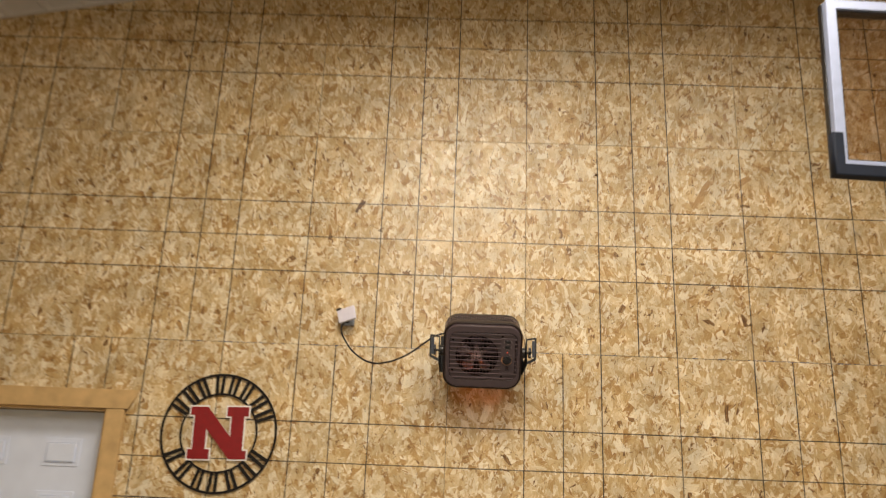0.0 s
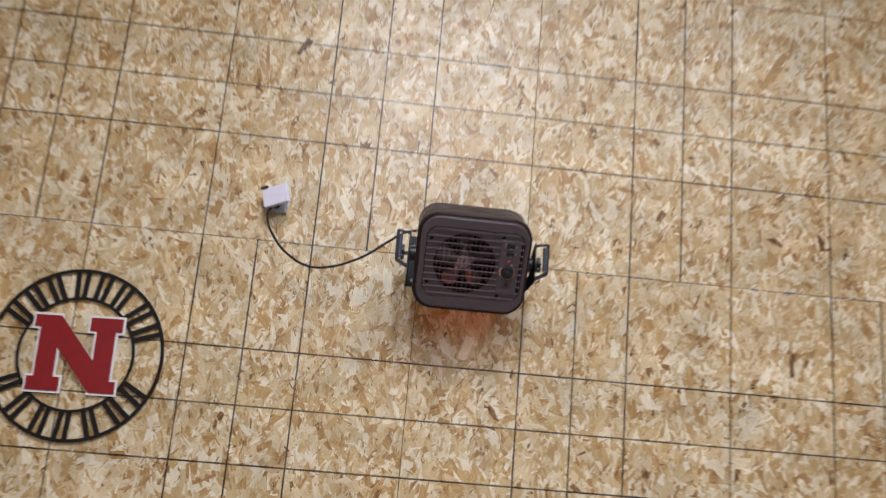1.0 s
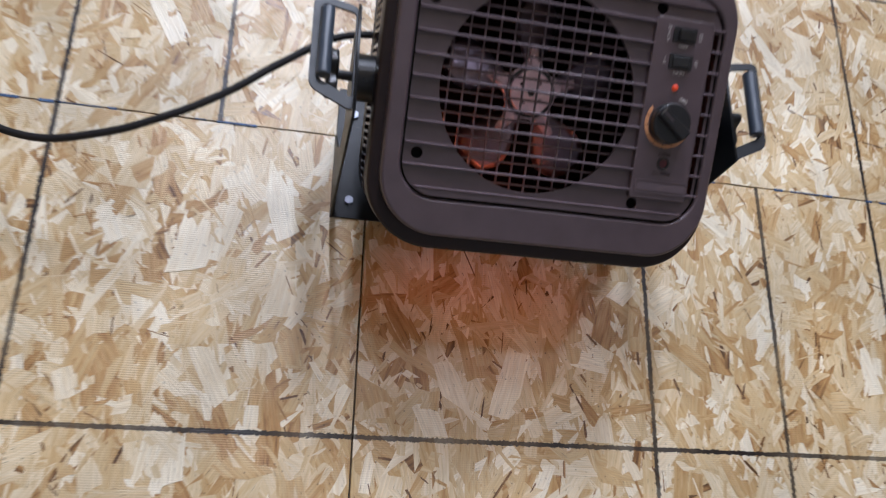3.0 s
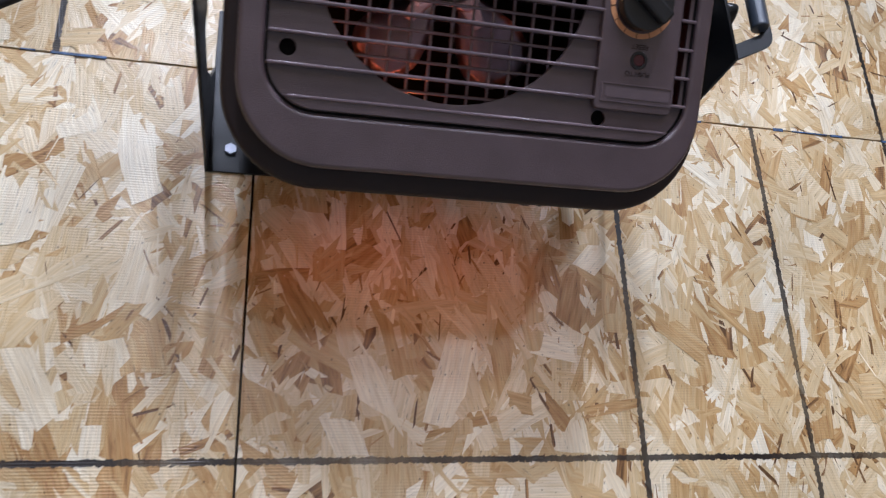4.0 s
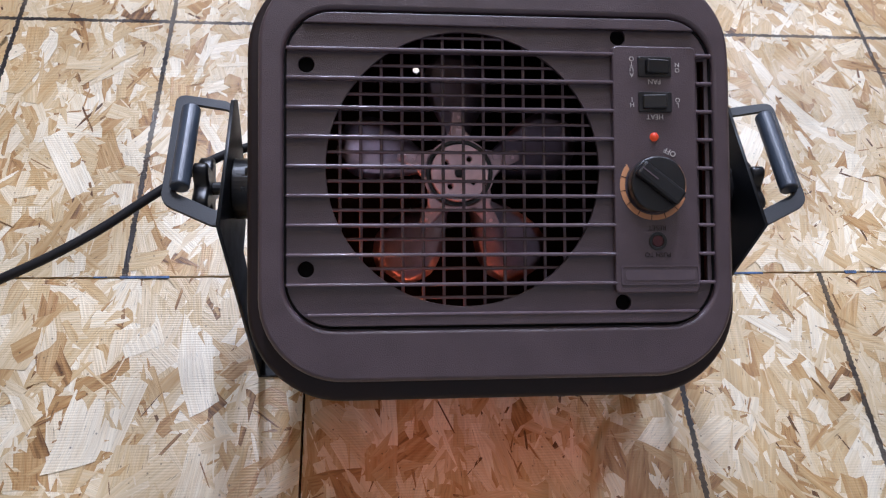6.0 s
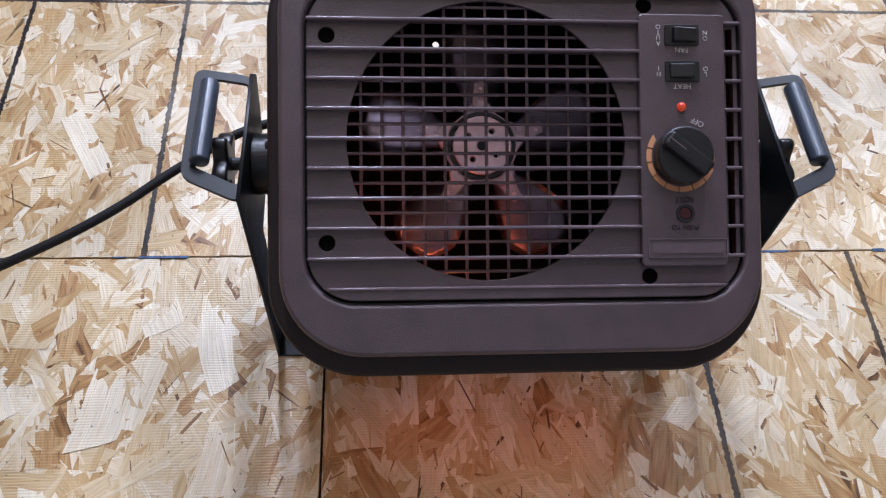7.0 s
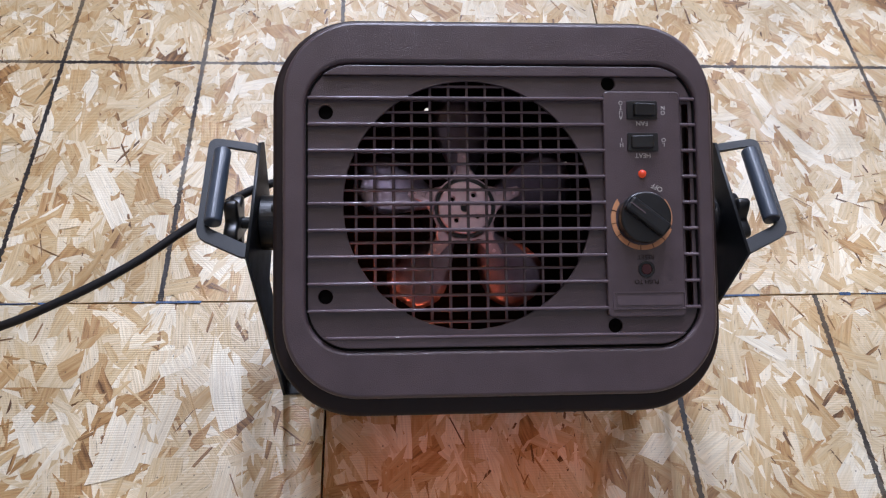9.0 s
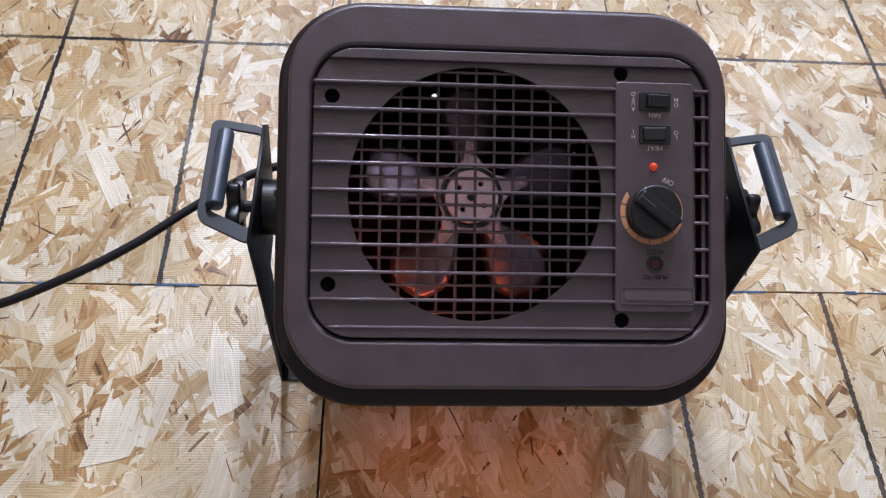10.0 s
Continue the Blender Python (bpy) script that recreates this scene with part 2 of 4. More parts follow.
ALU = worn("brushed_aluminium", (0.35, 0.42, 0.60), 0.45, 0.25, scale=30, spread=0.06)
PAD = worn("navy_padding", (0.010, 0.016, 0.030), 0.65, sheen=0.25, scale=40, spread=0.2, bump=0.1)
BLUE = worn("blue_edge_sealer", (0.045, 0.090, 0.19), 0.6, scale=120, spread=0.5)
DARK_GAP = worn("joint_shadow_board", (0.05, 0.035, 0.022), 0.8, scale=60, spread=0.3)
LED_RED = glowing("lit_indicator", (1.0, 0.12, 0.02), 0.22, (0.5, 0.03, 0.01))
COIL = glowing("hot_coil", (1.0, 0.19, 0.05), 21.0)
COIL_DULL = glowing("dull_red_coil", (1.0, 0.16, 0.045), 33.0)
DIFFUSER = worn("lamp_diffuser", (0.85, 0.85, 0.85), 0.5, scale=20, spread=0.02)
GLASS, _n, _l, _p = material("clear_acrylic", (0.86, 0.74, 0.68), 0.03)
_p.inputs["Transmission Weight"].default_value, _p.inputs["IOR"].default_value = 1.0, 1.2


# ---- building helpers ----
def finish(name, bm, mat, parent=None, label="", matrix=None, smooth=False):
    me = bpy.data.meshes.new(name)
    bm.normal_update()
    bm.to_mesh(me)
    bm.free()
    return mesh_part(name, me, mat, parent, label, matrix, smooth)


def mesh_part(name, me, mat, parent=None, label="", matrix=None, smooth=False):
    if mat and not me.materials:
        me.materials.append(mat)
    if smooth:
        me.polygons.foreach_set("use_smooth", [True] * len(me.polygons))
    ob = new(name, me)
    if parent:
        ob.parent = parent
    if matrix is not None:
        ob.matrix_basis = matrix
    if label:
        ob["label"] = label
    return ob


def box(bm, x0, x1, y0, y1, z0, z1, bevel=0.0, segments=2):
    r = bmesh.ops.create_cube(bm, size=1.0, matrix=Matrix.Translation(((x0 + x1) / 2, (y0 + y1) / 2, (z0 + z1) / 2))
                              @ Matrix.Diagonal((x1 - x0, y1 - y0, z1 - z0, 1)))
    if bevel:
        edges = {e for v in r["verts"] for e in v.link_edges}
        bmesh.ops.bevel(bm, geom=list(edges), offset=bevel, segments=segments, affect="EDGES", profile=0.5)


def box_part(name, dims, mat, parent=None, label="", bevel=0.0, matrix=None):
    bm = bmesh.new()
    box(bm, *dims, bevel=bevel)
    return finish(name, bm, mat, parent, label, matrix)


def rod(bm, a, b, r, sides=12, r2=None):
    a, b = Vector(a), Vector(b)
    m = Matrix.Translation((a + b) / 2) @ (b - a).to_track_quat("Z", "Y").to_matrix().to_4x4()
    bmesh.ops.create_cone(bm, cap_ends=True, segments=sides, radius1=r, radius2=r if r2 is None else r2, depth=(b - a).length, matrix=m)


def rounded(x0, x1, y0, y1, r, n=9):
    out = []
    for cx, cy, a0 in ((x1 - r, y1 - r, 0), (x0 + r, y1 - r, 90), (x0 + r, y0 + r, 180), (x1 - r, y0 + r, 270)):
        out += [(cx + r * math.cos(radians(a0 + 90 * k / n)), cy + r * math.sin(radians(a0 + 90 * k / n))) for k in range(n + 1)]
    return out


def softened(corners, r, n=6):
    """An outline with its corners rounded off."""
    pts = []
    for k, p in enumerate(corners):
        p, a, b = Vector(p), Vector(corners[k - 1]), Vector(corners[(k + 1) % len(corners)])
        p0, p1 = p + (a - p).normalized() * r, p + (b - p).normalized() * r
        for i in range(n + 1):
            t = i / n
            q = (1 - t) ** 2 * p0 + 2 * t * (1 - t) * p + t * t * p1
            pts.append((q.x, q.y))
    return pts


def ring_points(cx, cy, r, n=48, a0=0.0, a1=360.0):
    return [(cx + r * math.cos(radians(a0 + (a1 - a0) * k / n)), cy + r * math.sin(radians(a0 + (a1 - a0) * k / n))) for k in range(n)]


def cut_sheet(loops, z0, z1, bevel=0.0, fine=3):
    """A mesh of a flat outline with holes, from z0 to z1, its edges rounded by bevel."""
    cu = bpy.data.curves.new("outline", "CURVE")
    cu.dimensions, cu.fill_mode = "2D", "BOTH"
    cu.extrude, cu.bevel_depth, cu.bevel_resolution, cu.offset = (z1 - z0) / 2 - bevel, bevel, fine, -bevel
    for pts in loops:
        s = cu.splines.new("POLY")
        s.points.add(len(pts) - 1)
        for p, (x, y) in zip(s.points, pts):
            p.co = (x, y, 0, 1)
        s.use_cyclic_u = True
    ob = bpy.data.objects.new("outline", cu)
    me = bpy.data.meshes.new_from_object(ob)
    bpy.data.objects.remove(ob)
    bpy.data.curves.remove(cu)
    me.transform(Matrix.Translation((0, 0, (z0 + z1) / 2)))
    me.materials.clear()
    return me


def sheet_part(name, loops, z0, z1, mat, parent=None, label="", bevel=0.0, matrix=None):
    return mesh_part(name, cut_sheet(loops, z0, z1, bevel), mat, parent, label, matrix)


def words(text, size, mat, parent, matrix, stacked=False):
    cu = bpy.data.curves.new("lettering", "FONT")
    cu.space_line = 0.85
    cu.body, cu.size, cu.align_x, cu.align_y, cu.extrude = "\n".join(text) if stacked else text, size, "CENTER", "CENTER", 0.0002
    ob = bpy.data.objects.new("lettering", cu)
    me = bpy.data.meshes.new_from_object(ob)
    bpy.data.objects.remove(ob)
    me.materials.clear()
    return mesh_part("lettering", me, mat, parent, "printed word " + text, matrix)


def thing(name, label, category, place=(0, 0, 0), matrix=None, group=""):
    ob = new(name)
    ob.empty_display_size = 0.1
    ob.matrix_basis = matrix if matrix is not None else Matrix.Translation(place)
    return tagged(ob, label, category, group)


def tube(name, points, r, mat, parent=None, label=""):
    cu = bpy.data.curves.new(name, "CURVE")
    cu.dimensions, cu.bevel_depth, cu.bevel_resolution, cu.resolution_u, cu.use_fill_caps = "3D", r, 4, 10, True
    s = cu.splines.new("BEZIER")
    s.bezier_points.add(len(points) - 1)
    for p, co in zip(s.bezier_points, points):
        p.co = co
        p.handle_left_type = p.handle_right_type = "AUTO"
    ob = bpy.data.objects.new(name, cu)
    me = bpy.data.meshes.new_from_object(ob)
    bpy.data.objects.remove(ob)
    me.materials.clear()
    return mesh_part(name, me, mat, parent, label, smooth=True)


# ---- the room ----
WEST, EAST, SOUTH = -5.0, 7.0, -9.0
RIDGE = 1.0


def ceiling_height(x):
    return 4.40 + 0.19 * (min(x, 2 * RIDGE - x) + 3.255)


bm = bmesh.new()
box(bm, WEST - 0.15, EAST + 0.15, SOUTH - 0.15, 0.16, -0.12, 0.0)
tagged(finish("floor", bm, CONCRETE), "grey concrete shop floor", "floor", kind="structure")

DOOR_X0, DOOR_X1, DOOR_TOP = -3.110, -2.195, 2.063
wall = new("wall_north")
tagged(wall, "tall shop wall sheathed in strand board sheets", "wall", kind="structure")
bm = bmesh.new()
box(bm, WEST, DOOR_X0, 0.0125, 0.16, 0, DOOR_TOP)
box(bm, DOOR_X1, EAST, 0.0125, 0.16, 0, DOOR_TOP)
box(bm, WEST, EAST, 0.0125, 0.16, DOOR_TOP, 5.4)
finish("backing", bm, DARK_GAP, wall, "framing behind the sheets")
for nm, dims in (("wall_west", (WEST - 0.1, WEST, SOUTH, 0.11, 0, 5.4)), ("wall_east", (EAST, EAST + 0.1, SOUTH, 0.11, 0, 5.4)),
                 ("wall_south", (WEST, EAST, SOUTH - 0.1, SOUTH, 0, 5.4))):
    bm = bmesh.new()
    box(bm, *dims)
    tagged(finish(nm, bm, BOARD), "plain strand board shop wall", "wall", kind="structure")

# ceiling: two pitched runs of ribbed sheet
bm = bmesh.new()
xs = []
x = WEST
while x < EAST - 1e-6:
    xs += [(x, 0.0), (x + 0.17, 0.0), (x + 0.19, -0.018), (x + 0.21, -0.018)]
    x += 0.23
xs.append((EAST, 0.0))
rows = [[bm.verts.new((px, y, ceiling_height(px) + d)) for px, d in xs] for y in (SOUTH, 0.0)]
top = [[bm.verts.new((px, y, ceiling_height(px) + 0.06)) for px, d in xs] for y in (SOUTH, 0.0)]
for k in range(len(xs) - 1):
    bm.faces.new((rows[0][k], rows[1][k], rows[1][k + 1], rows[0][k + 1]))
    bm.faces.new((top[0][k], top[0][k + 1], top[1][k + 1], top[1][k]))
tagged(finish("ceiling", bm, CEILING_METAL), "white ribbed metal ceiling on a pitch", "ceiling", kind="structure")

# white channel where the ceiling meets the wall
channel = tagged(new("trim"), "white metal channel along the top of the wall", "trim", kind="structure")
for xa, xb in ((WEST, RIDGE), (RIDGE, EAST)):
    za, zb = ceiling_height(xa), ceiling_height(xb)
    run_of = [(xa, za - 0.020), (xb, zb - 0.020), (xb, zb - 0.001), (xa, za - 0.001)]
    sheet_part("channel", [run_of], 0.002, 0.024, CEILING_METAL, channel, matrix=pose(0, 0, 0, 90, 0, 0))

# ---- strand board sheets on the north wall ----
COURSES = [(0, 32), (48, 80), (96, 0), (144, 48), (192, 0)]     # foot of the course and one upright seam, in inches
dice = random.Random(11)


def strands(rect, origin, count):
    """Irregular overlapping wood strands on a rectangle, as one mesh seen from -y. Places are from origin."""
    x0, x1, z0, z1 = rect
    rng = np.random.default_rng(int(abs(x0) * 977 + z0 * 1301) + 5)
    long = np.exp(rng.normal(math.log(0.076), 0.48, count)).clip(0.014, 0.17)
    broad = (long * np.exp(rng.normal(math.log(0.25), 0.42, count))).clip(0.004, 0.042)
    sliver = rng.random(count) < 0.32
    long = np.where(sliver, rng.uniform(0.010, 0.060, count), long)
    broad = np.where(sliver, rng.uniform(0.001, 0.0040, count), broad)
    pick = rng.random(count)
    tone = np.where(pick < 0.40, rng.uniform(0.60, 1.0, count), rng.uniform(0.34, 0.62, count))
    tone = np.where(pick > 0.78, rng.uniform(0.16, 0.36, count), tone)
    tone = np.where((pick > 0.955) & (long < 0.09), rng.uniform(0.05, 0.16, count), tone)
    tone = np.where(sliver, np.where(pick < 0.45, rng.uniform(0.0, 0.18, count), rng.uniform(0.25, 0.95, count)), tone)
    cx, cz = rng.uniform(x0, x1, count), rng.uniform(z0, z1, count)
    angle = np.radians(90 + np.where(rng.random(count) < 0.82, rng.normal(0, 33, count), rng.uniform(-90, 90, count)))
    height = -0.0003 - 0.0009 * np.where(sliver, rng.uniform(0.4, 1, count), 0.6 * rng.random(count) + 0.4 * (1 - long / 0.17))
    return strand_mesh(cx, cz, long, broad, angle, height, tone, rect, origin, rng)


def strand_mesh(cx, cz, long, broad, angle, height, tone, rect, origin, rng):
    count = len(cx)
    x0, x1, z0, z1 = rect
    j = lambda a, b: rng.uniform(a, b, count)
    cut = lambda: np.where(rng.random(count) < 0.30, j(.15, .55), j(0, .16))
    a0, a1, b0, b1 = cut(), cut(), cut(), cut()
    flip = rng.random(count) < 0.5
    a0, a1 = np.where(flip, a0, a0 * 0.15), np.where(flip, a1 * 0.15, a1)
    b0, b1 = np.where(flip, b0 * 0.15, b0), np.where(flip, b1, b1 * 0.15)
    narrow = j(.72, 1.0)
    u = np.stack([-0.5 + a0, j(-.25, -.1), j(.1, .25), 0.5 - b0, 0.5 - (b0 + b1) / 2 + j(-.04, .04), 0.5 - b1,
                  j(.1, .25), j(-.25, -.1), -0.5 + a1, -0.5 + (a0 + a1) / 2 + j(-.04, .04)], 1) * long[:, None]
    v = np.stack([-0.5 + j(0, .05), -0.5 + j(-.05, .05), -0.5 + j(-.05, .05), -0.5 * narrow, j(-.2, .2), 0.5 * narrow,
                  0.5 + j(-.05, .05), 0.5 + j(-.05, .05), 0.5 - j(0, .05), j(-.2, .2)], 1) * broad[:, None]
    bow = (rng.normal(0, 0.16, count).clip(-0.5, 0.5) * np.minimum(1.0, broad / 0.012))[:, None]
    bent = v + bow * u * u / 0.15
    ca, sa = np.cos(angle)[:, None], np.sin(angle)[:, None]
    px = (cx[:, None] + u * ca - bent * sa).clip(x0, x1)
    pz = (cz[:, None] + u * sa + bent * ca).clip(z0, z1)
    roof = 4.40 + 0.19 * (np.minimum(px, 2 * RIDGE - px) + 3.255)
    pz = np.minimum(pz, roof)
    lift = height[:, None] + rng.normal(0, 0.012, (count, 1)) * u + rng.normal(0, 0.022, (count, 1)) * v
    co = np.stack([px - origin[0], lift.clip(height[:, None] - 0.0006, -0.0001), pz - origin[1]], 2).reshape(-1, 3)
    me = bpy.data.meshes.new("strands")
    me.from_pydata(co.tolist(), [], np.arange(count * 10).reshape(-1, 10).tolist())
    uv = me.uv_layers.new(name="UVMap")
    shift = rng.uniform(0, 50, (count, 1, 2))
    uv.data.foreach_set("uv", (np.stack([u, v], 2) + shift).reshape(-1).astype(np.float32))
    me.attributes.new("tone", "FLOAT", "FACE").data.foreach_set("value", tone.astype(np.float32))
    return me


def clip_under_roof(bm):
    for sign, co in ((1, (-3.255, 0, 4.40)), (-1, (2 * RIDGE + 3.255, 0, 4.40))):
        nrm = Vector((-0.19 * sign, 0, 1)).normalized()
        geom = bm.verts[:] + bm.edges[:] + bm.faces[:]
        cut = bmesh.ops.bisect_plane(bm, geom=geom, plane_co=co, plane_no=nrm, clear_outer=True)
        edges = [g for g in cut["geom_cut"] if isinstance(g, bmesh.types.BMEdge)]
        if edges:
            bmesh.ops.edgeloop_fill(bm, edges=edges)


GAP = 0.0012
panels = {}
for foot, seam in COURSES:
    z0, z1 = foot * IN, (foot + 48) * IN
    first = seam * IN - 96 * IN * 4
    for k in range(8):
        a, b = first + 96 * IN * k, first + 96 * IN * (k + 1)
        x0, x1 = max(a, WEST), min(b, EAST)
        if x1 - x0 < 0.05:
            continue
        pieces = [(x0, x1, z0, z1)]
        if z0 < DOOR_TOP and x0 < DOOR_X1 and x1 > DOOR_X0:
            pieces = [(x0, DOOR_X0, z0, z1), (DOOR_X1, x1, z0, z1), (max(x0, DOOR_X0), min(x1, DOOR_X1), DOOR_TOP, z1)]
        for p0, p1, q0, q1 in pieces:
            if p1 - p0 < 0.02 or q1 - q0 < 0.02 or q0 > max(ceiling_height(p0), ceiling_height(p1), ceiling_height(min(max(RIDGE, p0), p1))):
                continue
            bm = bmesh.new()
            box(bm, p0 + GAP, p1 - GAP, 0.0, 0.0115, q0 + GAP, q1 - GAP, bevel=0.0008, segments=1)
            if q1 > 4.0:
                clip_under_roof(bm)
            bmesh.ops.translate(bm, vec=(-a, 0, -z0), verts=bm.verts)
            if not bm.faces:
                bm.free()
                continue
            sheet = finish("board_sheet", bm, BOARD, wall, matrix=Matrix.Translation((a, 0, z0)))
            panels[(round(a / IN), foot)] = sheet
            if p1 > -3.9 and p0 < 2.8 and z1 > 1.3 and z0 < 4.8:
                rect = (max(p0 + GAP, -4.0), min(p1 - GAP, 3.0), max(q0 + GAP, 1.3), q1 - GAP)
                if rect[1] - rect[0] > 0.02:
                    area = (rect[1] - rect[0]) * (rect[3] - rect[2])
                    me = strands(rect, (a, z0), int(area * 5400))
                    tagged(mesh_part("strands", me, FLAKES, sheet), kind="stuff")

# a few broad strands that stand out: place, length, breadth, slant, tone
STANDOUTS = [(-0.341, 2.164, 0.135, 0.026, -60, 0.20), (0.053, 2.166, 0.108, 0.026, -38, 0.30), (-0.150, 2.150, 0.120, 0.030, 103, 0.30),
             (0.124, 2.186, 0.080, 0.010, -45, 0.30), (-0.044, 2.080, 0.092, 0.012, 10, 0.22), (-0.128, 2.146, 0.178, 0.008, -56, 0.62),
             (-0.583, 2.100, 0.085, 0.026, -62, 0.85), (-0.940, 3.233, 0.095, 0.026, 62, 0.0), (0.995, 3.366, 0.21, 0.042, 59, 0.22),
             (1.235, 3.46, 0.10, 0.034, 38, 0.22), (0.99, 2.64, 0.075, 0.026, -35, 0.06), (1.054, 2.135, 0.14, 0.018, -87, 0.06),
             (-0.20, 2.11, 0.10, 0.040, 75, 0.95), (-0.28, 2.09, 0.09, 0.030, 110, 0.92), (-0.52, 2.33, 0.11, 0.034, 100, 0.98),
             (-0.62, 2.26, 0.09, 0.045, 80, 0.95), (0.16, 2.62, 0.10, 0.035, 60, 0.95), (-0.70, 2.60, 0.12, 0.030, 120, 0.95)]
by_sheet = {}
for one in STANDOUTS:
    foot = int(one[1] / IN // 48) * 48
    seam = dict(COURSES)[foot]
    a = round(seam - 96 * math.ceil((seam - one[0] / IN) / 96))
    by_sheet.setdefault((a, foot), []).append(one)
for (a, foot), some in by_sheet.items():
    cxs, czs, lo, br, an, to = (np.array(col, float) for col in zip(*some))
    rect = (a * IN + GAP, (a + 96) * IN - GAP, foot * IN + GAP, (foot + 48) * IN - GAP)
    me = strand_mesh(cxs, czs, lo, br, np.radians(an), -0.00150 - 0.000010 * np.arange(len(cxs)), to, rect, (a * IN, foot * IN), np.random.default_rng(foot + 3))
    tagged(mesh_part("broad_strands", me, FLAKES, panels[(a, foot)]), kind="stuff")

# blue sealer smeared along the seam
bm = bmesh.new()
x = -2.0
while x < 1.9:
    w = dice.uniform(0.008, 0.055)
    if dice.random() < 0.58:
        h = dice.uniform(0.0007, 0.0024)
        box(bm, x, x + w, -0.0021, -0.0010, JOINT - h, JOINT + h * dice.uniform(0.2, 1))
    x += w + dice.uniform(0.0, 0.02)
finish("edge_sealer", bm, BLUE, wall, "blue sealer along the sheet seam")

# ---- door ----
casing = tagged(new("door_casing"), "varnished pine door casing with an overhanging head board", "trim", kind="structure")
bm = bmesh.new()
box(bm, DOOR_X1, DOOR_X1 + 0.095, -0.022, -0.001, 0, 2.06, bevel=0.002)
finish("side_casing", bm, PINE, casing)
bm = bmesh.new()
box(bm, DOOR_X0 - 0.095, DOOR_X0, -0.022, -0.001, 0, 2.06, bevel=0.002)
finish("side_casing", bm, PINE, casing)
head = [(DOOR_X0 - 0.115, 2.061), (DOOR_X1 + 0.115, 2.061), (DOOR_X1 + 0.160, 2.160), (DOOR_X0 - 0.160, 2.160)]
sheet_part("head_casing", [head], 0.001, 0.026, PINE, casing, bevel=0.002, matrix=pose(0, 0, 0, 90, 0, 0))
bm = bmesh.new()
box(bm, DOOR_X1 - 0.016, DOOR_X1, 0.0, 0.16, 0, 2.047)
box(bm, DOOR_X0, DOOR_X0 + 0.016, 0.0, 0.16, 0, 2.047)
box(bm, DOOR_X0, DOOR_X1, 0.0, 0.16, 2.047, 2.063)
finish("jamb", bm, PINE, casing)
door = tagged(new("door_1"), "white six-panel door, closed, in a pine casing", "door", kind="structure")
dx0, dx1 = DOOR_X0 + 0.018, DOOR_X1 - 0.018
box_part("door_slab", (dx0, dx1, 0.110, 0.148, 0.008, 2.044), DOOR_WHITE, door, bevel=0.002)
for cx in (dx0 + 0.245, dx1 - 0.245):
    for pz0, pz1 in ((1.770, 1.890), (0.98, 1.62), (0.25, 0.86)):
        bm = bmesh.new()
        box(bm, cx - 0.100, cx + 0.100, 0.1055, 0.1105, pz0 - 0.012, pz1 + 0.012, bevel=0.002)
        box(bm, cx - 0.078, cx + 0.078, 0.097, 0.106, pz0 + 0.010, pz1 - 0.010, bevel=0.0075)
        finish("door_panel", bm, DOOR_WHITE, door)

# ---- round metal sign ----
SIGN = pose(-1.592, -0.012, 1.958, 90, 0.0, 0) @ pose(0, 0, 0, 0, 0, 1.5)
sign = thing("wall_sign", "round black steel ring sign with a red and white emblem", "sign", matrix=SIGN)
sheet_part("outer_ring", [ring_points(0, 0, 0.306, 72), ring_points(0, 0, 0.294, 72)], -0.004, 0.0, SIGN_BLACK, sign, bevel=0.0006)
sheet_part("inner_ring", [ring_points(0, 0, 0.204, 64), ring_points(0, 0, 0.194, 64)], -0.004, 0.0, SIGN_BLACK, sign, bevel=0.0006)


def stroke(name, a, b, width, z0, z1, mat, parent):
    a, b = Vector((*a, 0)), Vector((*b, 0))
    d = (b - a).normalized() * 1.0
    s = Vector((-d.y, d.x, 0)) * width / 2
    return sheet_part(name, [[(a + s)[:2], (a - s)[:2], (b - s)[:2], (b + s)[:2]]], z0, z1, mat, parent)


def polar(r, deg):
    return (r * math.cos(radians(deg)), r * math.sin(radians(deg)))


for start, step, count in ((149, -18.3, 8), (208, 20.4, 7)):
    for k in range(count):
        mid = start + step * k
        lean = (-1.6, 0.0, 1.6)[k % 3]
        stroke("bar", polar(0.200, mid - 3.6), polar(0.298, mid - 3.4 + lean), 0.017, -0.0037, -0.0003, SIGN_BLACK, sign)
        stroke("bar", polar(0.200, mid + 3.6), polar(0.298, mid + 3.4 + lean), 0.017, -0.0037, -0.0003, SIGN_BLACK, sign)
